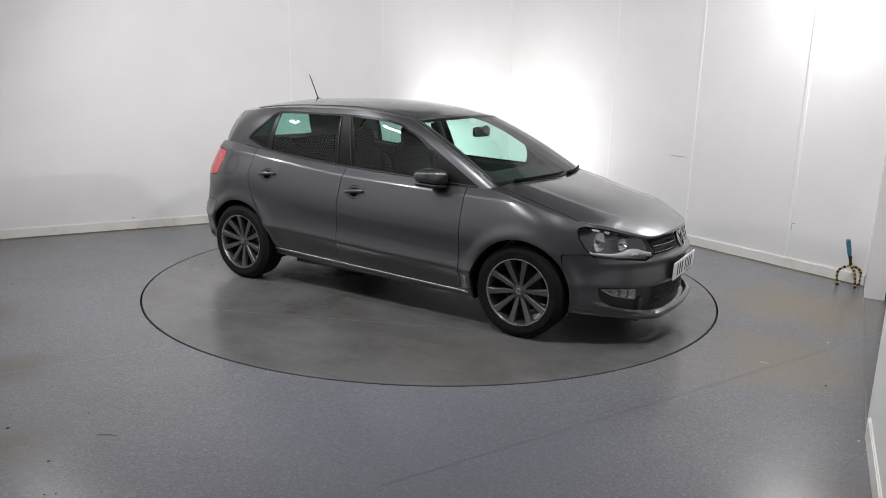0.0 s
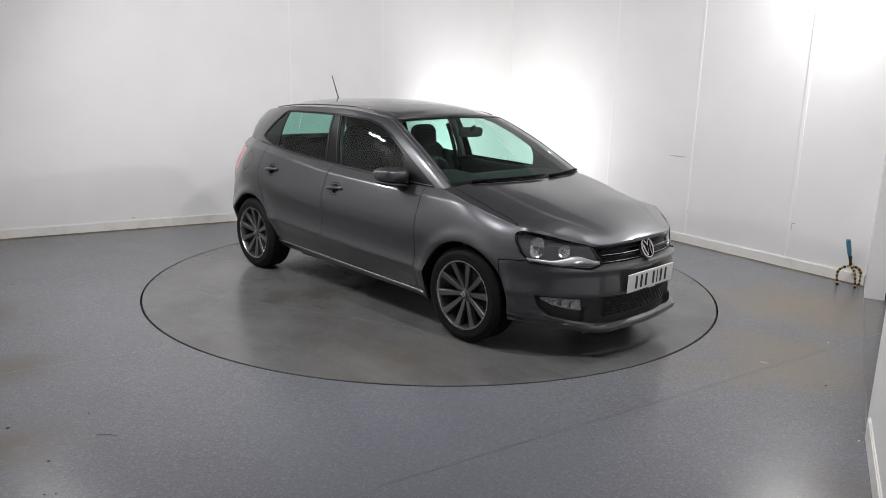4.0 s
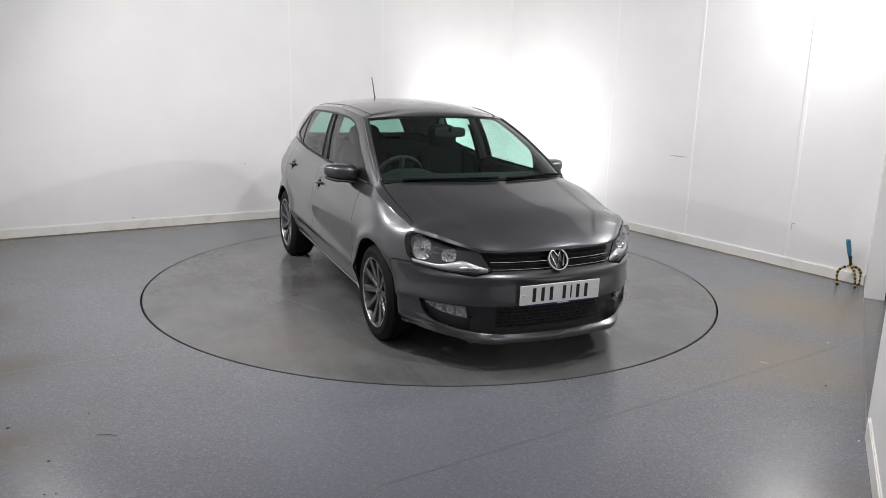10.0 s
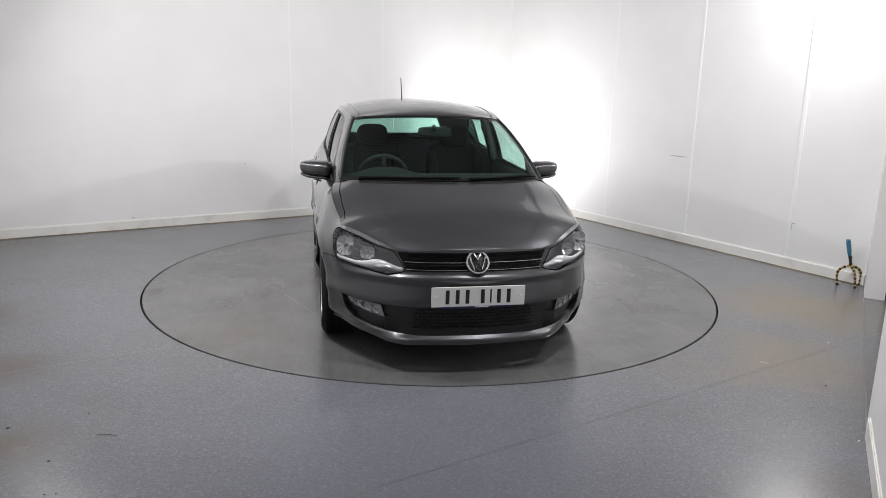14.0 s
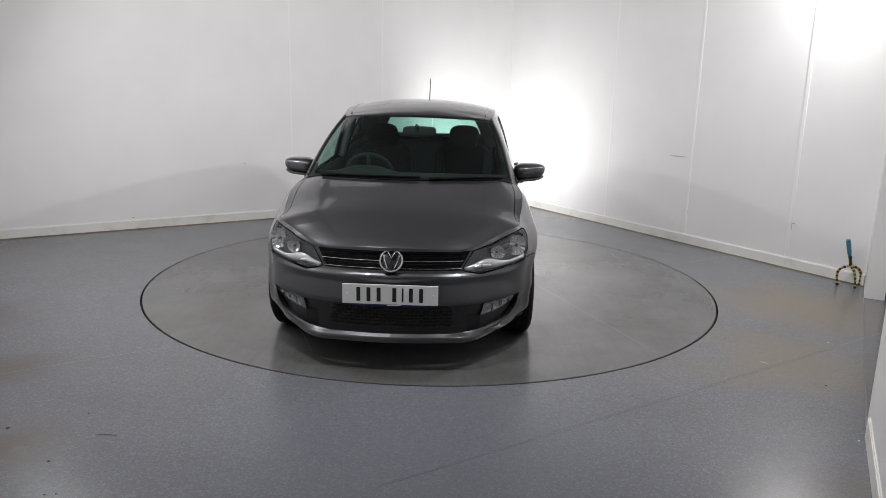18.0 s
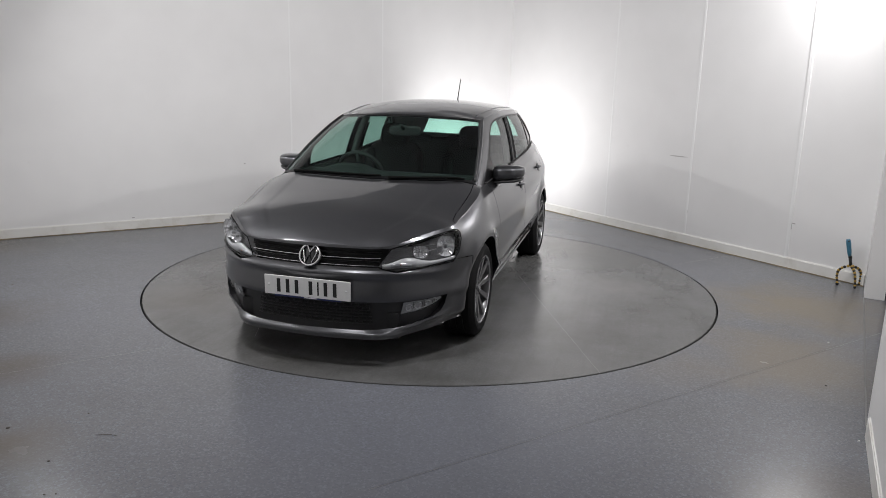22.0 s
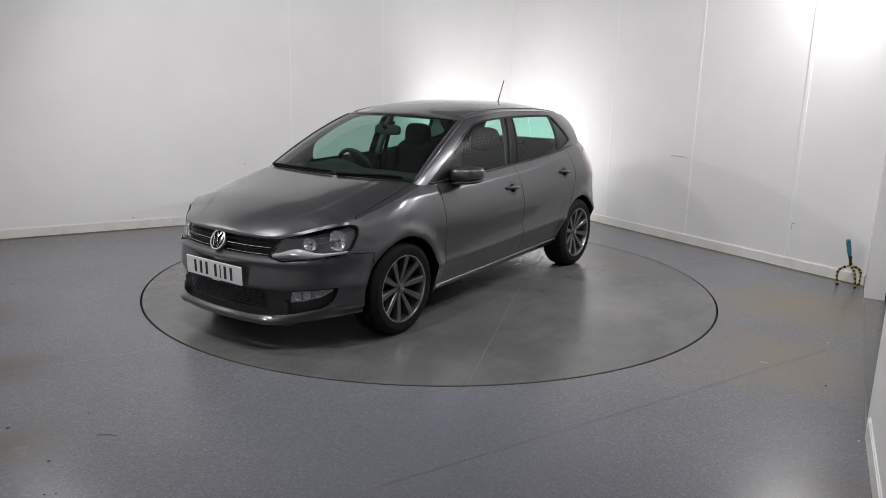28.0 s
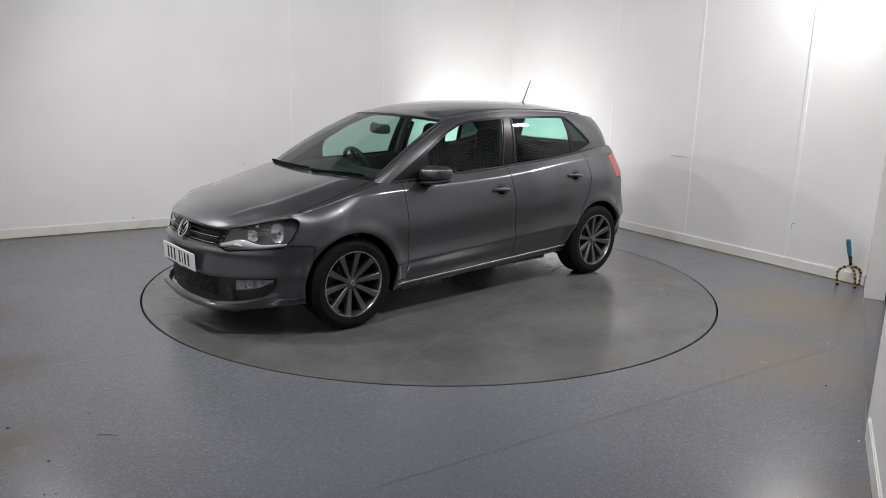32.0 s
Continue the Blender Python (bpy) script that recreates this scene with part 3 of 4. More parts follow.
def bonnet(x, b):
    """A point of the upper front: station x, b from 0 on the middle line to 1 at the shoulder."""
    x = min(x, NOSE_X - 1e-5)
    y, z = nose_edge(x)
    bb = abs(b)
    swage = .0035 * smooth(.64, .70, bb) * smooth(.96, .80, bb) * smooth(1.95, 1.75, x)
    return Vector((x, y * b, z + (BON_MID(x) - z) * (1 - min(bb, 1.0) ** (3.0 - .9 * smooth(1.35, 1.8, x) + 2.4 * smooth(1.45, .98, x))) + swage))


COWL = Table((0, 1.135), (.2, 1.128), (.4, 1.10), (.55, 1.062), (.655, 1.010), (.70, .95), (.76, .86))


def cowl_line(shift=0.0):
    res = []
    for k in range(13):
        y = .715 * k / 12
        x = COWL(y) + shift
        res.append((x, y / nose_edge(x)[0]))
    return res


b_rows = lambda x: [k / 22 for k in range(23)]
line = cowl_line()
BEHIND = [(.5, -.02)] + [(x, -.02 if k == 0 else b) for k, (x, b) in enumerate(line)] + [(line[-1][0], 1.05), (.5, 1.05)]
BONNET = [(x + .002, -.02 if k == 0 else b) for k, (x, b) in enumerate(line) if b < .93] + [(1.0, .93), (1.2, .932), (1.42, .945), (1.53, .965), (1.60, 1.06), (2.0, 1.06), (2.0, -.02)]
upper = panels(bonnet, ROW_X, b_rows, [("bonnet", BONNET), ("behind", BEHIND)], "wing_top", gap=0.003)
shell("bonnet", upper["bonnet"], M_PAINT, car, sides=0, rim=0.012)
shell("wing_top", upper["wing_top"], M_PAINT, car, rim=0.01)

# ---- greenhouse ----
def belt(x):
    y, z = edge_all(x)
    return (x, y, z)


edge_all = edge_table([body(s, Z_TOP(plan_at(s)[0])) for s in np.linspace(0, s_of(-1.72), 260)])


def cowl_pt(y):
    x = COWL(y)
    q = bonnet(x, y / nose_edge(x)[0])
    return (q.x, q.y, q.z + .004)


LOW = spline([cowl_pt(0), cowl_pt(.3), cowl_pt(.5), cowl_pt(.655), belt(.90), belt(.40), belt(-.22), belt(-.80), belt(-1.15), belt(-1.37), belt(-1.54), (-1.69, .45, 1.05), (-1.76, 0, 1.04)], 12)
HIGH = spline([(.430, 0, 1.340), (.415, .25, 1.336), (.365, .43, 1.327), (.285, .545, 1.313), (.20, .566, 1.326), (-.05, .585, 1.356), (-.30, .590, 1.370), (-.75, .588, 1.367),
               (-1.03, .574, 1.354), (-1.25, .548, 1.336), (-1.45, .490, 1.318), (-1.58, .36, 1.320), (-1.64, 0, 1.334)], 12)
Q_N = 12


def ring(arr, q):
    t = min(max(q, 0.0), Q_N) * 12
    i = min(int(t), len(arr) - 2)
    f = t - i
    return Vector(arr[i] * (1 - f) + arr[i + 1] * f)


def cabin(q, w):
    """A point of the greenhouse: q runs from the windscreen's middle round the flank to the tail, w from belt to roof."""
    a, b = ring(LOW, q), ring(HIGH, q)
    p = a.lerp(b, w)
    e = 0.05
    t = ring(LOW, q + e).lerp(ring(HIGH, q + e), w) - ring(LOW, q - e).lerp(ring(HIGH, q - e), w)
    n = t.cross(b - a)
    n = n.normalized() if n.length > 1e-9 else Vector((1, 0, 0))
    swell = .022 if 3.5 < q < 10 else .026
    return p + n * (swell * 4 * w * (1 - w) * (0.75 + 0.25 * w))


WINDSCREEN = [(-.05, .03), (3.10, .03), (3.22, .07), (3.14, .5), (2.90, .95), (2.7, .975), (-.05, .965)]
WS_BAND = [(-.05, -.05), (3.32, -.05), (3.26, .5), (3.02, 1.0), (2.8, 1.05), (-.05, 1.05)]
DLO = [(4.03, .02), (7.5, .02), (7.76, .045), (8.40, .145), (8.47, .19), (8.40, .29), (7.88, .84), (7.70, .90), (4.75, .90), (4.42, .86), (4.20, .70), (4.10, .30)]
FRONT_GLASS = [(4.74, .055), (5.87, .045), (5.86, .865), (4.78, .865), (4.52, .83), (4.33, .70), (4.27, .42)]
REAR_GLASS = [(6.17, .045), (7.40, .055), (7.60, .865), (6.15, .865)]
QUARTER = [(7.54, .065), (7.74, .085), (8.33, .175), (8.37, .21), (8.30, .30), (7.84, .80), (7.73, .85)]
REARSCREEN = [(10.75, .12), (12.05, .12), (12.05, .92), (10.9, .92)]
q_cols = [k * 12 / 168 for k in range(169)]
w_rows = lambda q: [k / 26 for k in range(27)]
house = panels(cabin, q_cols, w_rows, [("screen_band", WS_BAND), ("windscreen", WINDSCREEN), ("window_frame", DLO), ("front_window", FRONT_GLASS), ("rear_window", REAR_GLASS), ("quarter_window", QUARTER), ("rear_screen", REARSCREEN)], "pillars")
shell("cabin_frame", house["pillars"], M_PAINT, car, sides=0, rim=0.02)
shell("windscreen", house["windscreen"], M_GLASS, car, sides=0, inset=.002, label="raked windscreen of pale green glass")
shell("windscreen_border", house["screen_band"], M_FRAME, car, sides=0, inset=.001, rim=.006)
shell("window_frame", house["window_frame"], M_FRAME, car, inset=.003, rim=.006, label="black window surround and door pillar")
shell("front_window", house["front_window"], M_GLASS, car, inset=.007)
shell("rear_window", house["rear_window"], M_PRIVACY, car, inset=.007)
shell("quarter_window", house["quarter_window"], M_DARKGLASS, car, inset=.007)
shell("rear_screen", house["rear_screen"], M_PRIVACY, car, sides=0, inset=.004)

ROOF_MID = Table((.430, 1.340), (.36, 1.361), (.22, 1.392), (.02, 1.420), (-.22, 1.438), (-.5, 1.443), (-.85, 1.435), (-1.1, 1.419), (-1.38, 1.382), (-1.56, 1.352), (-1.64, 1.334))
high_edge = edge_table([Vector(p) for p in HIGH])


def roof(x, b):
    x = min(max(x, -1.6399), .4299)
    y, z = high_edge(x)
    return Vector((x, y * b, z + (ROOF_MID(x) - z) * (1 - min(abs(b), 1.0) ** 2.3)))


def even(a, b, n):
    return [a + (b - a) * (0.5 - 0.5 * math.cos(math.pi * k / n)) for k in range(n + 1)]


roof_piece = panels(roof, even(-1.64, .430, 60), b_rows, [], "roof")
shell("roof", roof_piece["roof"], M_PAINT, car, sides=0)

# tail: upper tailgate lamps
shell("tail_lamp", side["tail_lamp"], M_RED, car, rim=.02, label="red rear lamp")

shell("lamp_housing", side["tail_lamp"], M_SHUT, car, inset=.024, whole=True)
# ---- lamps, grilles and bumper details ----
lamps = shell("headlamp", side["headlamp"], M_LENS, car, rim=.015, label="clear headlamp with twin reflectors")
for ob, sd in zip(lamps, (1, -1)):
    shell("bezel", side["headlamp"], M_LAMPDARK, ob, sides=(sd,), inset=.042)
# ---- wheels ----
def hub_bm():
    bm = bmesh.new()
    lathe(bm, [(.02, -.02), (.14, -.02), (.14, .0), (.06, .0), (.02, .02)], 40)
    bmesh.ops.recalc_face_normals(bm, faces=bm.faces)
    return bm


def tyre_bm():
    """Low-profile tyre, outer face towards +y, with circumferential grooves and shoulder blocks."""
    R = TYRE_R
    bm = bmesh.new()
    prof = [(.212, -.098), (.220, -.104), (.235, -.107), (.255, -.108), (R - .020, -.100), (R - .006, -.088)]
    for g in (-.045, 0.0, .045):
        prof += [(R, g - .034), (R, g - .006), (R - .007, g - .005), (R - .007, g + .005), (R, g + .006)]
    prof += [(R, .080), (R - .006, .088), (R - .020, .100), (.262, .1065), (.260, .1085), (.244, .1085), (.242, .107), (.228, .1065), (.218, .104), (.212, .096)]
    lathe(bm, prof, 96)
    bmesh.ops.recalc_face_normals(bm, faces=bm.faces)
    return bm


def rim_bm():
    """Ten-spoke alloy: barrel, lip, spokes in pairs with machined faces."""
    bm = bmesh.new()
    lathe(bm, [(.196, -.09), (.200, .02), (.205, .075), (.213, .092), (.2175, .100), (.2165, .104), (.209, .1035), (.203, .094), (.197, .07), (.190, .0), (.186, -.09)], 72, mat=0)
    lathe(bm, [(.2172, .1002), (.2165, .1046), (.2085, .1040), (.2055, .0985)], 72, mat=1)
    lathe(bm, [(.0, .074), (.026, .075), (.040, .071), (.050, .060), (.054, .02)], 40, mat=0)
    for k in range(10):
        a = 2 * math.pi * k / 10
        c, s = math.cos(a), math.sin(a)
        rows = []
        for r, hw, top, dep in ((.040, .0120, .071, .035), (.085, .0150, .077, .035), (.14, .0175, .087, .032), (.185, .0200, .094, .028), (.207, .0250, .0990, .024)):
            sec = [(-hw * 1.12, top - dep), (-hw, top - .004), (-hw * .80, top), (hw * .80, top), (hw, top - .004), (hw * 1.12, top - dep)]
            rows.append([bm.verts.new((r * c - t * s, h, r * s + t * c)) for t, h in sec])
        for A, B in zip(rows, rows[1:]):
            for i in range(5):
                f = bm.faces.new((A[i], A[i + 1], B[i + 1], B[i]))
                f.material_index = 0
    bmesh.ops.recalc_face_normals(bm, faces=bm.faces)
    return bm


def cap_bm():
    bm = bmesh.new()
    lathe(bm, [(.0, .0835), (.017, .0835), (.0205, .081), (.0225, .073)], 32)
    bmesh.ops.recalc_face_normals(bm, faces=bm.faces)
    return bm


def wheel_at(x, sd, lean):
    w = finish("wheel", hub_bm(), M_DISCBRAKE, car)
    w.matrix_basis = pose(x, sd * (HUB_Y - .10), HUB_Z, 0, lean, 0 if sd > 0 else 180)
    for name, fn, mats, label in (("tyre", tyre_bm, M_RUBBER, "black low-profile tyre"), ("rim", rim_bm, [M_RIM, M_RIMFACE], "ten-spoke grey alloy rim"), ("centre_cap", cap_bm, M_LAMPDARK, "")):
        o = finish(name, fn(), mats, w, label=label)
        sharp(o, 30)
    for k in range(5):
        a = 2 * math.pi * (k + .5) / 5
        bm = bmesh.new()
        lathe(bm, [(0, .0700), (.0055, .0700), (.0085, .0745), (.0105, .0740), (.0105, .055)], 12)
        bmesh.ops.translate(bm, verts=bm.verts, vec=(.037 * math.cos(a), 0, .037 * math.sin(a)))
        bmesh.ops.recalc_face_normals(bm, faces=bm.faces)
        finish("wheel_bolt", bm, M_DISCBRAKE, w)
    bm = bmesh.new()
    tube(bm, [(.0135 * math.cos(a), .0840, .0135 * math.sin(a)) for a in span(0, 2 * math.pi * 19 / 20, 19)], .0016, 5, closed=True)
    tube(bm, [(-.009, .0842, .007), (-.004, .0842, -.009), (0, .0842, .001), (.004, .0842, -.009), (.009, .0842, .007)], .0013, 5)
    finish("cap_mark", bm, M_CHROME, w)
    return w


for ax in (AXLE_F, AXLE_R):
    for sd in (1, -1):
        wheel_at(ax, sd, 7 if ax > 0 else 23)


def liner(ax, sd):
    bm = bmesh.new()
    n, rings = 30, []
    for k in range(n + 1):
        a = math.radians(-18 + 216 * k / n)
        r = ARCH_R - .001
        rings.append([bm.verts.new((ax + r * math.cos(a), sd * y, HUB_Z + r * math.sin(a))) for y in (.50, body(s_of(ax + r * math.cos(a)), max(.2, HUB_Z + r * math.sin(a))).y - .014)])
    for A, B in zip(rings, rings[1:]):
        bm.faces.new((A[0], B[0], B[1], A[1]))
    return part("wheel_arch_liner", bm, M_SHUT, car)


for ax in (AXLE_F, AXLE_R):
    for sd in (1, -1):
        liner(ax, sd)

bm = bmesh.new()
box(bm, 0, 0, .262, 1.66, 1.34, .10)
box(bm, 0, 0, .20, 1.70, 1.16, .10)
box(bm, .95, 0, .225, 1.9, .98, .15)
box(bm, -.95, 0, .255, 1.6, .98, .13)
part("underbody", bm, M_BLACK, car, smooth=False)
bm = bmesh.new()
tube(bm, [(-1.103, 0, 1.412), (-1.125, 0, 1.45), (-1.205, 0, 1.618)], .0052, 8, taper=[1.6, 1, .7])
box(bm, -1.10, 0, 1.420, .05, .028, .018, .006)
part("aerial", bm, M_BLACK, car, "thin black roof aerial")

# ---- front details ----
def on_body(s, z, off=0.0):
    """A point off the skin; negative s lies on the right-hand flank."""
    p, n = body(abs(s), z), normal_of(body, max(abs(s), .004), z)
    q = p + n * off
    return q if s >= 0 else flip_y(q)


def ribbon(bm, lo, hi, off, depth, closed=False):
    """A strip between two rows of (s, z), standing off the skin, with thickness."""
    A = [[bm.verts.new(on_body(s, z, o)) for s, z in row] for row, o in ((lo, off), (hi, off), (hi, off - depth), (lo, off - depth))]
    n = len(lo)
    for i in range(n - 1):
        for k in range(4):
            P, Q = A[k], A[(k + 1) % 4]
            bm.faces.new((P[i], P[i + 1], Q[i + 1], Q[i]))
    bm.faces.new([A[k][0] for k in range(4)])
    bm.faces.new([A[k][-1] for k in range(4)])
    bmesh.ops.recalc_face_normals(bm, faces=bm.faces)


grille = shell("grille", side["grille"], M_FRAME, car, sides=0, inset=.038, whole=True, label="gloss black grille with fine chrome bars")[0]
for z, r, mt, off, w in ((.614, .0023, M_CHROME, -.002, .415), (.574, .0018, M_CHROME, -.006, .405), (.640, .006, M_FRAME, -.016, .425), (.596, .006, M_FRAME, -.016, .41)):
    bm = bmesh.new()
    tube(bm, [on_body(s, z, off) for s in span(-w, w, 40)], r, 8)
    part("grille_bar", bm, mt, grille)

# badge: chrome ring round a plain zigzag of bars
badge = new("badge")
badge.parent = car
badge.matrix_basis = pose(1.992, 0, .617, 0, -24, 0)
bm = bmesh.new()
lathe(bm, [(.0, .0), (.056, .0), (.064, -.012)], 40)
bmesh.ops.rotate(bm, verts=bm.verts, matrix=Matrix.Rotation(radians(-90), 3, "Z"))
part("badge_plate", bm, M_GLOSSBLACK, badge)
bm = bmesh.new()
tube(bm, [(.003, .060 * math.cos(a), .060 * math.sin(a)) for a in span(0, 2 * math.pi * 39 / 40, 39)], .0062, 8, closed=True)
part("badge_ring", bm, M_CHROME, badge)
bm = bmesh.new()
for zig in (((-.044, .036), (-.020, -.046), (0, .004), (.020, -.046), (.044, .036)), ((-.020, .052), (0, .012), (.020, .052))):
    tube(bm, [(.004, y, z) for y, z in zig], .0062, 6)
part("badge_mark", bm, M_CHROME, badge)

# number plate, its characters as plain bars
plate = new("number_plate")
plate.parent = car
plate.matrix_basis = pose(2.036, 0, .4385, 0, 2, 0)
bm = bmesh.new()
box(bm, 0, 0, 0, .008, .520, .111, .002)
part("plate_board", bm, M_PLATE, plate, "white registration plate", smooth=False)
bm = bmesh.new()
box(bm, -.006, 0, 0, .010, .36, .08)
part("plate_holder", bm, M_BLACK, plate, smooth=False)
xs, cur = [], .185
for w in (.034, .034, .014, .034, None, .034, .034, .034):
    if w is None:
        cur -= .030
        continue
    xs.append((cur - w / 2, w))
    cur -= w + .021
for y, w in xs:
    bm = bmesh.new()
    box(bm, .0046, y, 0, .0016, w * .62, .078)
    part("plate_bar", bm, M_INK, plate, smooth=False)
for y in (-.235, .235):
    bm = bmesh.new()
    lathe(bm, [(0, .007), (.005, .0065), (.0065, .004)], 14)
    bmesh.ops.rotate(bm, verts=bm.verts, matrix=Matrix.Rotation(radians(-90), 3, "Z"))
    bmesh.ops.translate(bm, verts=bm.verts, vec=(0, y, 0))
    part("plate_screw", bm, M_STRIP, plate)
bm = bmesh.new()
box(bm, -.001, 0, -.0595, .007, .40, .010)
part("plate_surround", bm, M_BLUE, plate, smooth=False)
bm = bmesh.new()
box(bm, .003, .02, -.0595, .002, .075, .005)
part("surround_bar", bm, M_STRIP, plate, smooth=False)

# lower intake and fog lamp bays: one black recess behind the bumper skin, a staggered mesh in its middle
bm = bmesh.new()
rows = []
for s in span(-.86, .86, 60):
    x, y, nx, ny = plan_at(abs(s))
    low, deep = Z_BOT(x) + .012, .060 - .010 * smooth(.43, .52, abs(s))
    rows.append([bm.verts.new((x - nx * d, math.copysign(y - ny * d, s), z)) for z, d in ((low, .05), (low + .02, deep), (.26, deep), (.40, deep), (.44, .05))])
for A, B in zip(rows, rows[1:]):
    for k in range(4):
        bm.faces.new((A[k], B[k], B[k + 1], A[k + 1]))
bmesh.ops.recalc_face_normals(bm, faces=bm.faces)
intake = part("lower_intake", bm, M_BLACK, car, "black lower air intake with a honeycomb mesh")
bm = bmesh.new()
rows_z = span(.244, .352, 6)
for z in rows_z:
    tube(bm, [on_body(s, z, -.018) for s in span(-.37 + (z - .25) * .25, .37 - (z - .25) * .25, 26)], .0042, 4)
for i in range(6):
    for k in range(-8, 9):
        s = k * .044 + (.022 if i % 2 else 0)
        if abs(s) < .365:
            tube(bm, [on_body(s, rows_z[i], -.018), on_body(s, rows_z[i + 1], -.018)], .0036, 4)
part("intake_mesh", bm, M_BLACK, intake)
for sd in (1, -1):
    FOG = [(.537, .292), (.552, .352), (.60, .357), (.70, .364), (.793, .371), (.797, .360), (.72, .327), (.63, .304)]
    bm = bmesh.new()
    rim_o = [bm.verts.new(on_body(sd * s, z, -.004)) for s, z in FOG]
    rim_i = [bm.verts.new(on_body(sd * s, z, -.018)) for s, z in FOG]
    bm.faces.new(rim_o)
    for i in range(len(FOG)):
        j = (i + 1) % len(FOG)
        bm.faces.new((rim_o[i], rim_o[j], rim_i[j], rim_i[i]))
    bmesh.ops.recalc_face_normals(bm, faces=bm.faces)
    fog = part("fog_lamp", bm, M_LENS, intake, "clear fog lamp", smooth=False)
    bm = bmesh.new()
    bm.faces.new([bm.verts.new(on_body(sd * s, z, -.017)) for s, z in FOG])
    part("fog_back", bm, M_FOGBACK, fog, smooth=False)
    for s, z, r in ((.585, .325, .020), (.640, .335, .022), (.700, .345, .014), (.755, .355, .009)):
        c = on_body(sd * s, z, -.008)
        n = (on_body(sd * s, z, .01) - on_body(sd * s, z, -.01)).normalized()
        bm = bmesh.new()
        lathe(bm, [(0, -.016), (r * .3, -.015), (r * .8, -.006), (r, .0), (r * 1.06, -.002), (r * 1.06, -.018)], 18)
        bm.transform(Matrix.Translation(c) @ n.to_track_quat("Y", "Z").to_matrix().to_4x4())
        part("fog_reflector", bm, M_REFLECTOR, fog)
    for s in (.612, .668, .683, .735):
        bm = bmesh.new()
        tube(bm, [on_body(sd * s, .298 + max(0, s - .57) * .27, -.012), on_body(sd * s, .351 + (s - .55) * .06, -.012)], .0026, 5)
        part("fog_bar", bm, M_LAMPDARK, fog)

# headlamp insides: two faceted reflectors over a bright swept blade
for ob, sd in zip(lamps, (1, -1)):
    for s, z, r, wide in ((.825, .664, .058, .86), (.660, .642, .036, 1.15)):
        c = on_body(sd * s, z, -.014)
        q = Vector((.93, .30 * sd, .05)).normalized().to_track_quat("Y", "Z").to_matrix().to_4x4()
        bm = bmesh.new()
        n, rings = 28, []
        for f, d in ((0, -.016), (.3, -.018), (.62, -.014), (.88, -.006), (1.0, .002)):
            ringed = []
            for k in range(n):
                a = 2 * math.pi * k / n
                ca, sa = math.cos(a), math.sin(a)
                ringed.append(bm.verts.new((r * wide * f * math.copysign(abs(ca) ** .75, ca), d - .007 * (k % 2) * f, r * f * math.copysign(abs(sa) ** .75, sa))))
            rings.append(ringed if f else [bm.verts.new((0, d, 0))])
        bmesh.ops.delete(bm, geom=[v for v in bm.verts if not any(v in g for g in rings)], context="VERTS")
        for A, B in zip(rings, rings[1:]):
            for k in range(n):
                bm.faces.new((A[0], B[k], B[(k + 1) % n]) if len(A) == 1 else (A[k], B[k], B[(k + 1) % n], A[(k + 1) % n]))
        bm.transform(Matrix.Translation(c) @ q)
        bmesh.ops.recalc_face_normals(bm, faces=bm.faces)
        part("reflector", bm, M_REFLECTOR, ob, "bright fluted lamp reflector", smooth=False)
        bm = bmesh.new()
        lathe(bm, [(0, .000), (r * .14, -.002), (r * .2, -.008), (r * .2, -.02)], 14)
        bm.transform(Matrix.Translation(c) @ q)
        bmesh.ops.recalc_face_normals(bm, faces=bm.faces)
        part("bulb_shield", bm, M_LAMPDARK, ob)
    bm = bmesh.new()
    ss = span(.425, .915, 26)
    ribbon(bm, [(sd * s, .562 + .022 * smooth(.62, .9, s)) for s in ss], [(sd * s, .578 + .036 * math.exp(-((s - .585) / .10) ** 2) + .022 * smooth(.62, .9, s)) for s in ss], -.012, .016)
    part("lamp_trim", bm, M_SILVER, ob, "bright swept blade in the lamp")
    bm = bmesh.new()
    ss = span(.475, .60, 10)
    ribbon(bm, [(sd * s, .566) for s in ss], [(sd * s, .579 + .012 * math.sin(math.pi * (s - .475) / .125)) for s in ss], -.008, .006)
    part("indicator", bm, M_SATIN, ob, "indicator with a faint amber bulb")
    bm = bmesh.new()
    soft_ball = bmesh.ops.create_uvsphere(bm, u_segments=12, v_segments=8, radius=.006)
    bmesh.ops.translate(bm, verts=soft_ball["verts"], vec=on_body(sd * .535, .577, -.006))
    part("indicator_bulb", bm, M_AMBER, ob)
    for z0, z1 in ((.640, .652), (.672, .682)):
        bm = bmesh.new()
        tube(bm, [on_body(sd * .69, z0, -.026), on_body(sd * .765, z1, -.026)], .0045, 6)
        part("lamp_bar", bm, M_LAMPDARK, ob)
    # dark seal round the lens
    bm = bmesh.new()
    tube(bm, [on_body(sd * s, z, .0005) for s, z in HEADLAMP], .0028, 5, closed=True)
    part("lamp_seal", bm, M_SHUT, ob)

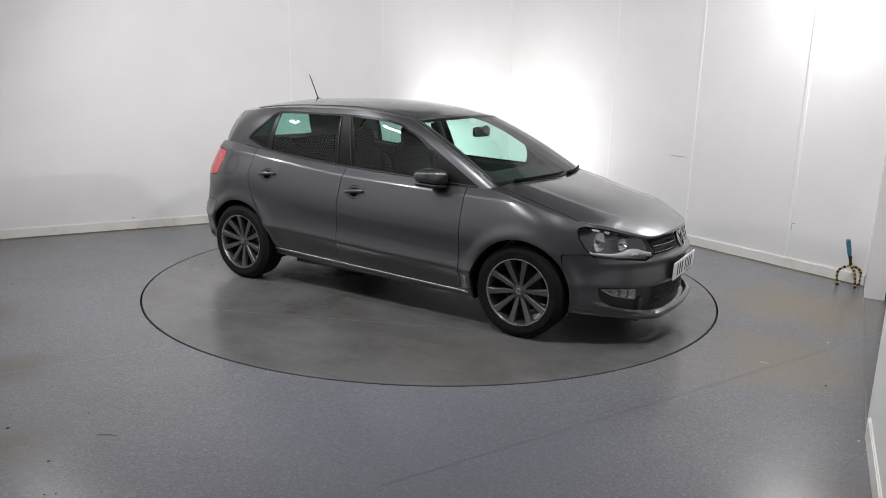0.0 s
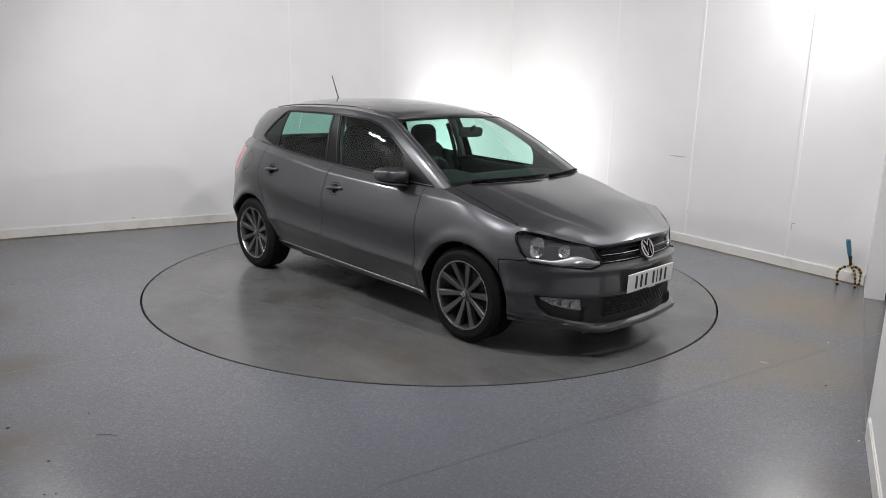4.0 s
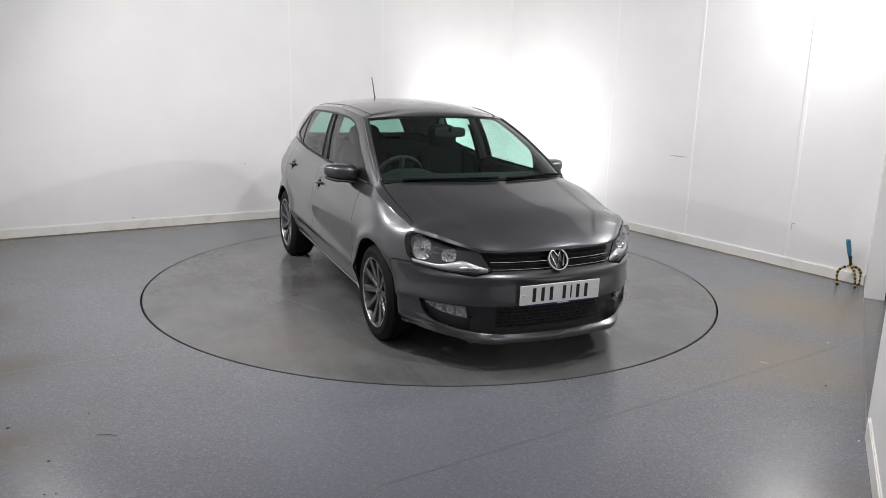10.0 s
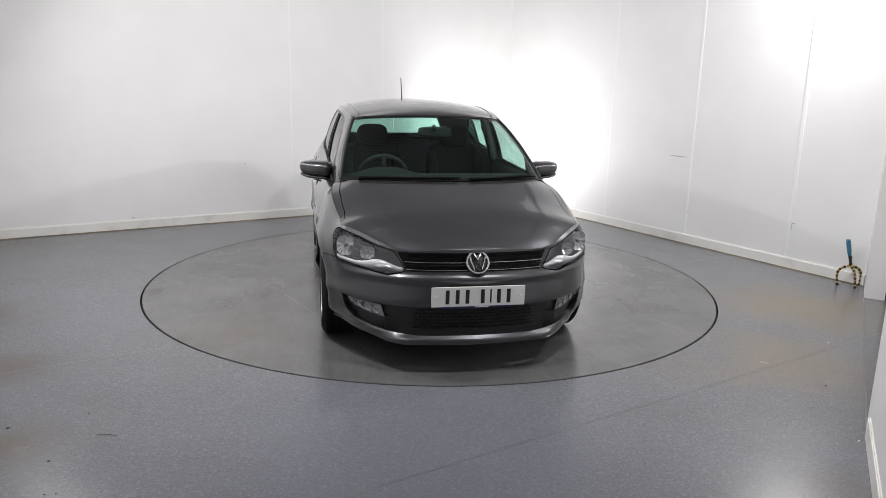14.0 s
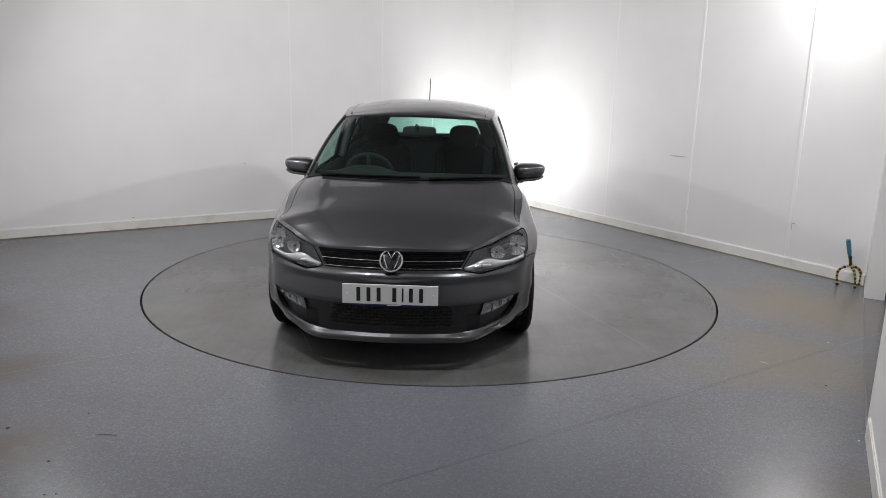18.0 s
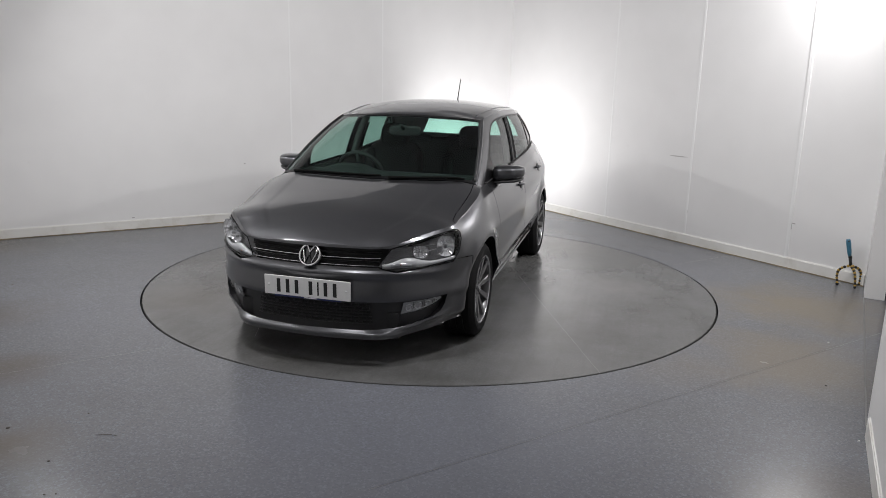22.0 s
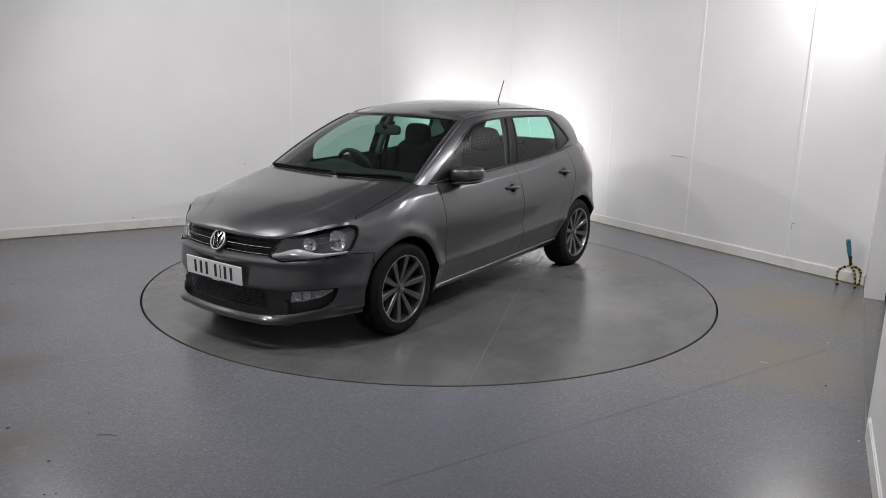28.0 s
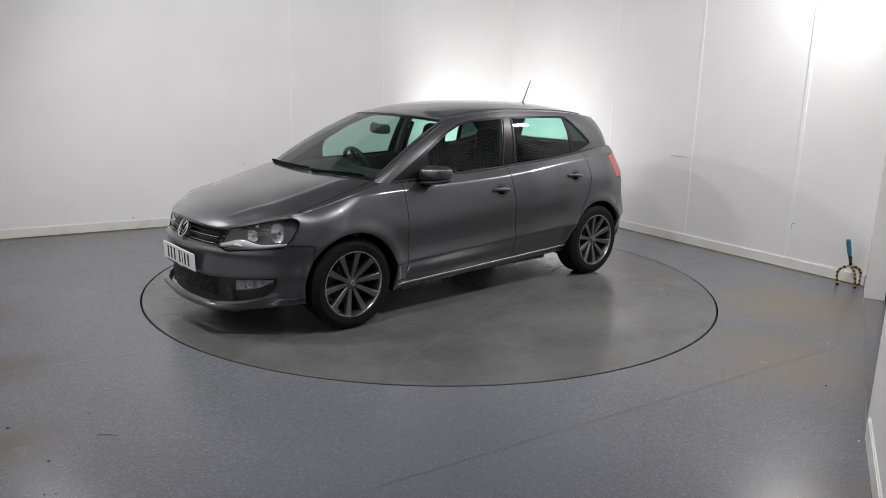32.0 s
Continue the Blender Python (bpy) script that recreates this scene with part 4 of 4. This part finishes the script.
# ---- flank details ----
def handle(x, z, sd, tilt):
    s = s_of(x)
    door = DOORS["front_door" if x > -.3 else "rear_door"][0 if sd > 0 else 1]
    bm = bmesh.new()
    ring_n = 24
    prev = None
    for k, (f, off) in enumerate(((1.0, .0012), (.86, -.001), (.6, .0005), (.0, .0008))):
        cur = [bm.verts.new(on_body(sd * (s + .056 * f * math.cos(a)), z - .002 + .047 * f * math.sin(a), off)) for a in span(0, 2 * math.pi * (ring_n - 1) / ring_n, ring_n - 1)]
        if prev:
            for i in range(ring_n):
                j = (i + 1) % ring_n
                bm.faces.new((prev[i], prev[j], cur[j], cur[i]))
        prev = cur
    bmesh.ops.remove_doubles(bm, verts=bm.verts, dist=1e-5)
    bmesh.ops.recalc_face_normals(bm, faces=bm.faces)
    part("handle_dish", bm, M_SHUT, door)
    bm = bmesh.new()
    n = 14
    rows = []
    for k in range(n + 1):
        f = k / n
        u = s + (.5 - f) * .165
        lift = .012 + .022 * math.sin(math.pi * min(1, max(0, f))) ** .5
        th = .009 + .003 * math.sin(math.pi * f)
        zz = z + (f - .5) * tilt
        rows.append([bm.verts.new(on_body(sd * u, zz + th * math.cos(a), lift - .006 + .008 * math.sin(a))) for a in span(0, 2 * math.pi * 9 / 10, 9)])
    for A, B in zip(rows, rows[1:]):
        for i in range(10):
            bm.faces.new((A[i], A[(i + 1) % 10], B[(i + 1) % 10], B[i]))
    bm.faces.new(rows[0])
    bm.faces.new(rows[-1])
    bmesh.ops.recalc_face_normals(bm, faces=bm.faces)
    part("door_handle", bm, M_PAINT, door, "body-coloured pull handle")


for sd in (1, -1):
    handle(-.081, .807, sd, .012)
    handle(-.919, .864, sd, .012)
    # bright strip on the sill
    bm = bmesh.new()
    ss = span(s_of(.865), s_of(-.885), 40)
    zz = span(.222, .281, 40)
    ribbon(bm, [(sd * s, z) for s, z in zip(ss, zz)], [(sd * s, z + .013) for s, z in zip(ss, zz)], .006, .012)
    part("sill_strip", bm, M_SILLTRIM, DOORS["sill"][0 if sd > 0 else 1], "bright strip along the sill")
    # rubber along the foot of the side windows, bright highlight line over it
    bm = bmesh.new()
    pts = []
    for q in span(4.05, 8.5, 50):
        p = cabin(q, .02)
        n = normal_of(cabin, q, .03, .01)
        pts.append((p + n * .003) if sd > 0 else flip_y(p + n * .003))
    tube(bm, pts, .0055, 6)
    part("window_rubber", bm, M_BLACK, car)
    # light-edged frame of the quarter window and door pillar trims
    for q0 in (5.91, 6.12):
        bm = bmesh.new()
        pts = []
        for w in span(.05, .86, 14):
            p = cabin(q0, w) + normal_of(cabin, q0, w, .01) * .001
            pts.append(p if sd > 0 else flip_y(p))
        tube(bm, pts, .004, 5)
        part("pillar_trim", bm, M_BLACK, car)


# round fuel flap, told by its seam alone
bm = bmesh.new()
tube(bm, [on_body(-(s_of(-1.33) + .072 * math.cos(a)), .905 + .072 * math.sin(a), -.0006) for a in span(0, 2 * math.pi * 27 / 28, 27)], .0016, 5, closed=True)
part("fuel_flap", bm, M_SHUT, car)


def door_mirror(sd):
    m = new("door_mirror")
    m.parent = car
    m.matrix_basis = pose(.570, sd * .830, .962, 0, 0, 6 * sd)
    bm = bmesh.new()
    bmesh.ops.create_uvsphere(bm, u_segments=32, v_segments=20, radius=1.0)
    f = lambda t, p: math.copysign(abs(t) ** p, t)
    for v in bm.verts:
        x, y, z = v.co
        out = (sd * y + 1) / 2
        X = (.112 - .034 * out) * f(x, .9) if x > 0 else .044 * f(x, .45)
        Z = .062 + (.068 * f(z, .66) - .068) * (1 - .36 * out)
        v.co = (X - .016 * out ** 2, .114 * f(y, .62), Z)
    part("mirror_shell", bm, M_PAINT, m, "body-coloured mirror housing")
    bm = bmesh.new()
    bmesh.ops.create_uvsphere(bm, u_segments=24, v_segments=12, radius=1.0)
    for v in bm.verts:
        v.co = (v.co.x * .004 - .045, v.co.y * .088, v.co.z * .053)
    part("mirror_glass", bm, M_CHROME, m, "mirror glass")
    bm = bmesh.new()
    bmesh.ops.create_uvsphere(bm, u_segments=28, v_segments=10, radius=1.0)
    for v in bm.verts:
        x, y, z = v.co
        out = (sd * y + 1) / 2
        X = (.106 - .034 * out) * f(x, .9) if x > 0 else .047 * f(x, .45)
        v.co = (X - .016 * out ** 2, .108 * f(y, .62), -.066 + .052 * out * .68 + .016 * z)
    part("mirror_tray", bm, M_BLACK, m, "black underside of the mirror housing")
    bm = bmesh.new()
    tube(bm, [(.005, -sd * .04, -.040), (.01, -sd * .085, -.062), (.015, -sd * .115, -.070)], .03, 12, taper=[1.1, 1, 1.15])
    for v in bm.verts:
        v.co.z = -.058 + (v.co.z + .058) * .62
    part("mirror_arm", bm, M_BLACK, m)
    bm = bmesh.new()
    tube(bm, [(.055 * math.cos(a) + .01, sd * (.02 + .075 * math.sin(a)), -.012) for a in span(-1.2, 1.4, 12)], .003, 5)
    part("mirror_lamp", bm, M_LENS, m)


for sd in (1, -1):
    door_mirror(sd)

# wipers and the dark scuttle
for name, y0, x0, y1, x1, z1 in (("wiper", -.52, 1.075, .06, 1.10, 1.006), ("wiper", .10, 1.135, .60, 1.015, .985)):
    bm = bmesh.new()
    pts = []
    for f in span(0, 1, 10):
        y = y0 + (y1 - y0) * f
        q = 3 * min(1, abs(y) / .655)
        w = .005 + .030 * f * (1 - .3 * f)
        p = cabin(q, w)
        p = p + normal_of(cabin, max(q, .06), .05, .03) * .009
        pts.append(p if y >= 0 else flip_y(p))
    tube(bm, pts, .007, 6, taper=[1.6, 1.3] + [1] * 8 + [.7])
    part("wiper", bm, M_SHUT, car)
for sd in (1, -1):
    bm = bmesh.new()
    pts = []
    for w in span(.03, 1.0, 24):
        p = cabin(3.30 - .27 * w, w) + normal_of(cabin, 3.30 - .27 * w, max(.02, min(w, .98)), .01) * .002
        pts.append(p if sd > 0 else flip_y(p))
    tube(bm, pts, .0065, 6)
    part("screen_rubber", bm, M_BLACK, car)
    # spray-coloured roof seam
    bm = bmesh.new()
    pts = [roof(x, .90) + Vector((0, 0, .0015)) for x in span(-1.32, .26, 40)]
    tube(bm, [p if sd > 0 else flip_y(p) for p in pts], .0045, 5)
    part("roof_seam", bm, M_PAINT, car)

# ---- cabin ----
def soft_block(bm, cx, cy, cz, sx, sy, sz, p=.55, m=None, seg=(24, 16)):
    """A rounded cushion: a squared-off ball."""
    r = bmesh.ops.create_uvsphere(bm, u_segments=seg[0], v_segments=seg[1], radius=1.0)
    f = lambda t: math.copysign(abs(t) ** p, t)
    for v in r["verts"]:
        q = Vector((cx + f(v.co.x) * sx / 2, cy + f(v.co.y) * sy / 2, cz + f(v.co.z) * sz / 2))
        v.co = m @ q if m is not None else q


def front_seat(y):
    seat = new("front_seat")
    seat.parent = car
    seat.matrix_basis = pose(-.12, y, 0)
    bm = bmesh.new()
    soft_block(bm, .10, 0, .50, .56, .52, .20)
    for k in (-1, 1):
        soft_block(bm, .08, k * .22, .54, .50, .09, .16)
    part("seat_cushion", bm, M_FABRIC, seat)
    lean = Matrix.Translation((-.14, 0, .50)) @ Matrix.Rotation(radians(-14), 4, "Y")
    bm = bmesh.new()
    soft_block(bm, 0, 0, .28, .16, .50, .66, m=lean)
    for k in (-1, 1):
        soft_block(bm, .05, k * .20, .26, .14, .10, .52, m=lean)
    part("seat_back", bm, M_FABRIC, seat)
    bm = bmesh.new()
    soft_block(bm, .0, 0, .0, .11, .255, .205, p=.62, m=Matrix.Translation((-.255, 0, 1.130)) @ Matrix.Rotation(radians(-6), 4, "Y"))
    part("headrest", bm, M_FABRIC, seat)
    for k in (-1, 1):
        bm = bmesh.new()
        tube(bm, [(-.245, k * .07, .96), (-.25, k * .07, 1.08)], .006, 8)
        part("headrest_post", bm, M_CHROME, seat)


for y in (-.345, .345):
    front_seat(y)

bench = new("rear_bench")
bench.parent = car
bm = bmesh.new()
soft_block(bm, -.75, 0, .50, .50, 1.26, .20)
part("bench_cushion", bm, M_FABRIC, bench)
bm = bmesh.new()
soft_block(bm, 0, 0, .28, .16, 1.26, .62, m=Matrix.Translation((-1.0, 0, .48)) @ Matrix.Rotation(radians(-16), 4, "Y"))
part("bench_back", bm, M_FABRIC, bench)
for y in (-.40, 0, .40):
    bm = bmesh.new()
    soft_block(bm, -1.18, y, 1.052, .09, .25, .11, p=.6)
    part("headrest", bm, M_FABRIC, bench)
bm = bmesh.new()
box(bm, -1.42, 0, .985, .42, 1.16, .02, .006)
part("parcel_shelf", bm, M_TRIM, car)

# dashboard with a hood over the dials
bm = bmesh.new()
n = 30
rows = []
for k in range(n + 1):
    y = -.70 + 1.40 * k / n
    hood = .045 * math.exp(-((y + .345) / .17) ** 4)
    front = 1.00 - .16 * abs(y / .7) ** 2.2
    rows.append([bm.verts.new(q) for q in ((front, y, .905), (.86, y, .925), (.70, y, .940 + hood * .6), (.585, y, .935 + hood), (.555, y, .90 + hood), (.57, y, .80), (.62, y, .62), (.70, y, .40))])
for A, B in zip(rows, rows[1:]):
    for i in range(7):
        bm.faces.new((A[i], B[i], B[i + 1], A[i + 1]))
bmesh.ops.recalc_face_normals(bm, faces=bm.faces)
dash = part("dashboard", bm, M_TRIM, car, "dark moulded dashboard")
bm = bmesh.new()
box(bm, .575, 0, .72, .05, .26, .22, .02)
part("centre_console", bm, M_GLOSSBLACK, dash)
wheel_m = Matrix.Translation((.41, -.345, .885)) @ Matrix.Rotation(radians(-66), 4, "Y")
bm = bmesh.new()
tube(bm, [wheel_m @ Vector((.176 * math.cos(a), .176 * math.sin(a), 0)) for a in span(0, 2 * math.pi * 39 / 40, 39)], .0165, 10, closed=True)
sw = part("steering_wheel", bm, M_TRIM, car)
bm = bmesh.new()
soft_block(bm, 0, 0, -.02, .12, .16, .07, m=wheel_m)
for a in (0.15, math.pi - .15, -math.pi / 2):
    tube(bm, [wheel_m @ Vector((0.03 * math.cos(a + math.pi / 2), .03 * math.sin(a + math.pi / 2), -.015)), wheel_m @ Vector((.178 * math.cos(a + math.pi / 2), .178 * math.sin(a + math.pi / 2), 0))], .018, 8)
part("steering_hub", bm, M_TRIM, sw)

bm = bmesh.new()
soft_block(bm, .47, .028, 1.222, .035, .245, .075, p=.5)
mirror = part("inside_mirror", bm, M_TRIM, car)
bm = bmesh.new()
tube(bm, [(.48, .02, 1.235), (.50, .015, 1.252), (.525, .01, 1.264)], .014, 8)
part("mirror_stalk", bm, M_TRIM, mirror)

for sd in (1, -1):
    for key, x0, x1 in (("front_door", .76, -.20), ("rear_door", -.24, -1.12)):
        bm = bmesh.new()
        rows = []
        for x in span(x0, x1, 14):
            y, z = edge_all(x)
            rows.append([bm.verts.new((x, sd * q, h)) for q, h in ((y - .03, z - .004), (y - .075, z - .012), (y - .085, z - .10), (y - .06, z - .22), (y - .11, z - .28), (y - .06, .40), (y - .06, .26))])
        for A, B in zip(rows, rows[1:]):
            for i in range(6):
                bm.faces.new((A[i], B[i], B[i + 1], A[i + 1]))
        bmesh.ops.recalc_face_normals(bm, faces=bm.faces)
        part("door_card", bm, M_TRIM, DOORS[key][0 if sd > 0 else 1])
    bm = bmesh.new()
    rows = []
    for x in span(-1.10, -1.66, 8):
        y, z = edge_all(x)
        rows.append([bm.verts.new((x, sd * q, h)) for q, h in ((y - .03, z), (y - .10, z - .05), (y - .12, .3))])
    for A, B in zip(rows, rows[1:]):
        for i in range(2):
            bm.faces.new((A[i], B[i], B[i + 1], A[i + 1]))
    part("boot_lining", bm, M_TRIM, car)
bm = bmesh.new()
box(bm, -.4, 0, .305, 2.6, 1.40, .03)
part("cabin_floor", bm, M_TRIM, car, smooth=False)
bm = bmesh.new()
box(bm, 1.12, 0, .62, .04, 1.36, .56)
part("bulkhead", bm, M_BLACK, car, smooth=False)
bm = bmesh.new()
box(bm, -1.74, 0, .66, .03, 1.10, .64)
part("tail_panel", bm, M_TRIM, car, smooth=False)
shell("headlining", roof_piece["roof"], M_TRIMGREY, car, sides=0, inset=.022, label="pale grey headlining")
shell("pillar_lining", house["pillars"], M_TRIMGREY, car, sides=0, inset=.024)
for sd in (1, -1):
    bm = bmesh.new()
    pts = [cabin(6.0, w) - normal_of(cabin, 6.0, w, .02) * .050 for w in span(.0, .98, 12)]
    tube(bm, [p if sd > 0 else flip_y(p) for p in pts], .030, 10)
    part("door_pillar_lining", bm, M_TRIMGREY, car)
    bm = bmesh.new()
    pts = [cabin(6.1, w) - normal_of(cabin, 6.1, w, .02) * .07 for w in span(-.2, .72, 12)]
    tube(bm, [p if sd > 0 else flip_y(p) for p in pts], .018, 5)
    part("seat_belt", bm, M_TRIM, car)


# ---- room fittings ----
def along(a, b, d):
    u = (b - a).normalized()
    return a + u * d


def panel_joint(a, b, d, z0, z1, width, proud, name, label):
    u = (b - a).normalized()
    n = Vector((u.y, -u.x))
    p = a + u * d
    bm = bmesh.new()
    q = [p - u * width / 2, p - u * width / 2 + n * proud, p + u * width / 2 + n * proud, p + u * width / 2]
    prism(bm, q, z0, z1)
    bmesh.ops.recalc_face_normals(bm, faces=bm.faces)
    return tagged(finish(name, bm, M_STRIP, smooth=False), label, "wall trim", kind="structure")


JOINTS_W = (4.20, 3.02)
JOINTS_N = ((1.985, .020, .003), (3.165, .022, .003), (4.33, .030, .007))
SCUFFS_N = ((3.0, .895, .24, .010), (3.17, .43, .012, .045), (3.175, .34, .012, .03), (4.345, .385, .010, .08), (4.365, .415, .035, .010))
SCUFFS_W = ((1.253, .124, .03, .010), (2.46, .651, .018, .014))

# joints between the wall panels, covered by slim strips
for d in JOINTS_W:
    panel_joint(C_LEFT, C_BACK, d, .10, ROOM_H, .018, .0025, "trim", "slim cover strip on a wall panel joint")
for d, w, p in JOINTS_N:
    panel_joint(C_BACK, C_RIGHT, d, .10, ROOM_H, w, p, "trim", "slim white cover strip on a wall panel joint")


def seam_strip(offset, t0, t1, m):
    """A welded seam between two widths of floor vinyl."""
    u, n = Vector((.8497, .5272)), Vector((-.5272, .8497))
    bm = bmesh.new()
    k = 24
    rows = []
    for f in span(t0, t1, k):
        c = n * offset + u * f
        rows.append([bm.verts.new((*(c + n * w), .0012)) for w in (-.0011, .0011)])
    for A, B in zip(rows, rows[1:]):
        bm.faces.new((A[0], B[0], B[1], A[1]))
    return tagged(finish("floor_seam", bm, m, smooth=False), "thin dark seam between widths of floor vinyl", "floor seam", kind="structure")


M_SEAM = simple("dirty_weld", (0.148, 0.147, 0.146), 0.4, grain=0.2, gscale=3)
seam_strip(-2.63, -1.9, 2.0, M_SEAM)
seam_strip(-.646, -3.4, -2.22, M_SEAM)
seam_strip(-.646, 2.2, 3.0, M_SEAM)
bm = bmesh.new()
for f0, f1 in ((0, 1),):
    a, b = DOOR_B, DOOR_A
    u = (b - a).normalized()
    n = Vector((u.y, -u.x)) * .004
    vs = [bm.verts.new((*q, .0012)) for q in (a - n, a + n, b + n, b - n)]
    bm.faces.new(vs)
tagged(finish("threshold_seam", bm, M_SEAM, smooth=False), "dark line across the floor at the vehicle opening", "floor seam", kind="structure")


# a seam and tyre marks that turn with the table
def table_line(name, pts, width, m, label):
    bm = bmesh.new()
    P = [Vector(q) for q in pts]
    rows = []
    for i, q in enumerate(P):
        t = (P[min(i + 1, len(P) - 1)] - P[max(i - 1, 0)]).normalized()
        n = Vector((-t.y, t.x)) * width / 2
        rows.append([bm.verts.new((*(q - n), .0012)), bm.verts.new((*(q + n), .0012))])
    for A, B in zip(rows, rows[1:]):
        bm.faces.new((A[0], B[0], B[1], A[1]))
    return part(name, bm, m, turntable, label, smooth=False)


u_seam = Vector((.925, .38))
table_line("disc_seam", [Vector((-.128, .753)) + u_seam * f for f in span(-1.7, 2.02, 12)], .0015, M_SEAM, "thin seam across the turntable")
table_line("disc_seam", [Vector((-.128 + .38 * 1.98, .753 - .925 * 1.98)) + u_seam * f for f in span(-1.55, 1.25, 12)], .0015, M_SEAM, "thin seam across the turntable")
M_MARK = simple("tyre_mark", (0.165, 0.163, 0.160), 0.22, grain=.2, gscale=9)
for k, (x, y, l, w, a) in enumerate(((-1.35, .26, .34, .020, 20), (-1.22, .36, .26, .012, 24), (-1.05, .42, .30, .016, 16), (-.85, .46, .22, .010, 30), (-1.15, .80, .40, .012, 8), (-1.30, .95, .3, .010, 14))):
    c, s_ = math.cos(radians(a)), math.sin(radians(a))
    table_line("scuff_mark", [(x + l * f * c - .02 * f * f * s_, y + l * f * s_ + .03 * f * f) for f in span(-.5, .5, 6)], w, M_MARK, "pale scuff on the vinyl")


def chip(name, x, y, z, sx, sy, rot, m, label, cat):
    bm = bmesh.new()
    n = 9
    rnd = random.Random(int(abs(x * 911 + y * 131) * 100))
    sx, sy = sx * .6, sy * .6
    lo = [bm.verts.new((sx * math.cos(2 * math.pi * k / n) * rnd.uniform(.6, 1.1), sy * math.sin(2 * math.pi * k / n) * rnd.uniform(.6, 1.1), 0)) for k in range(n)]
    hi = [bm.verts.new((v.co.x * .7, v.co.y * .7, .004)) for v in lo]
    for i in range(n):
        j = (i + 1) % n
        bm.faces.new((lo[i], lo[j], hi[j], hi[i]))
    bm.faces.new(hi)
    ob = finish(name, bm, m)
    ob.matrix_basis = pose(x, y, z, 0, 0, rot)
    return tagged(ob, label, cat, group="crumbs on the floor")


for x, y, sx, sy, r in ((-1.557, -3.061, .016, .006, 20), (-1.446, -3.306, .010, .006, 0), (-1.405, -3.30, .008, .005, 0), (-1.886, -2.777, .02, .012, 10), (-3.184, -.462, .014, .01, 0),
                        (-2.902, -.568, .013, .008, 0), (-2.263, -.295, .014, .01, 0), (2.159, -2.131, .012, .007, 0), (-1.60, -2.62, .010, .006, 0)):
    chip("dirt_crumb", x, y, .0005, sx, sy, r, M_DIRT, "small dark crumb of dirt on the vinyl floor", "crumb")
for x, y, sx, sy, r in ((1.974, -2.766, .016, .009, 0), (2.55, -1.434, .011, .008, 0)):
    chip("paint_flake", x, y, .0005, sx, sy, r, M_STRIP, "small white flake lying on the vinyl floor", "flake")
bm = bmesh.new()
tube(bm, [(-1.475, -2.835, .004), (-1.44, -2.830, .004), (-1.40, -2.832, .005), (-1.375, -2.836, .004)], .0017, 5, taper=[.5, 1, 1.2, .4])
tagged(finish("twig", bm, M_DIRT), "thin dark twig lying on the vinyl floor", "twig", group="crumbs on the floor")


def scuff(a, b, d, z, w, h, m, name="wall_scuff", label="dark scuff mark on the white wall"):
    u = (b - a).normalized()
    n = Vector((u.y, -u.x)) * .0015
    p = a + u * d + n
    bm = bmesh.new()
    k = 10
    vs = [bm.verts.new((*(p + u * (w / 2 * math.cos(2 * math.pi * i / k))), z + h / 2 * math.sin(2 * math.pi * i / k))) for i in range(k)]
    bm.faces.new(vs)
    return tagged(finish(name, bm, m, smooth=False), label, "wall mark", kind="structure")


for d, z, w, h in SCUFFS_N:
    scuff(C_BACK, C_RIGHT, d, z, w, h, M_SCUFF)
for d, z, w, h in SCUFFS_W:
    scuff(C_LEFT, C_BACK, d, z, w, h, M_SCUFF)


def little_tripod():
    """A small camera support on three bendy legs of striped beads."""
    base = tagged(new("flexible_tripod"), "small bendy tripod with black and yellow legs and blue grip", "tripod")
    base.matrix_basis = pose(3.475, -.015, 0)
    M_Y, M_K, M_B = simple("yellow_rubber", (.42, .27, .05), .55), simple("black_rubber", (.015, .015, .015), .5), simple("blue_grip", (.045, .17, .26), .45, grain=.15)
    hub = Vector((0, 0, .175))
    for foot, bow in (((-.075, .03, .012), .05), ((.015, -.075, .012), .02), ((.105, .02, .012), .055)):
        foot = Vector(foot)
        out = Vector((foot.x, foot.y, 0)).normalized()
        n = 11
        leg = part("leg", _bead_line(hub, foot, out, bow, n), [M_Y, M_K], base, "bendy leg of black and yellow beads")
        bm = bmesh.new()
        soft_block(bm, foot.x, foot.y, foot.z, .024, .024, .024, p=.9, seg=(12, 8))
        part("foot", bm, M_K, leg)
    bm = bmesh.new()
    tube(bm, [hub, hub + Vector((-.004, .004, .03)), hub + Vector((-.01, .006, .06))], .014, 12, taper=[1, .75, .9])
    soft_block(bm, -.012, .006, .247, .03, .03, .024, p=.8, seg=(12, 8))
    part("ball_head", bm, M_K, base)
    bm = bmesh.new()
    tube(bm, [(-.016, .008, .255), (-.022, .010, .285), (-.040, .012, .37), (-.046, .013, .395)], .0165, 12, taper=[.75, 1, 1.15, .9])
    part("grip", bm, M_B, base, "blue plastic grip")
    bm = bmesh.new()
    soft_block(bm, -.0475, -.003, .383, .012, .01, .012, p=.8, seg=(10, 6))
    part("button", bm, M_K, base)


def _bead_line(hub, foot, out, bow, n):
    bm = bmesh.new()
    for k in range(n):
        f = (k + .5) / n
        p = hub.lerp(foot, f) + out * bow * math.sin(math.pi * f ** .75) + Vector((0, 0, .02 * math.sin(math.pi * f)))
        r = bmesh.ops.create_uvsphere(bm, u_segments=10, v_segments=6, radius=.0125 - .002 * f)
        bmesh.ops.translate(bm, verts=r["verts"], vec=p)
        for v in r["verts"]:
            for fc in v.link_faces:
                fc.material_index = k % 2
    return bm


little_tripod()

motions()
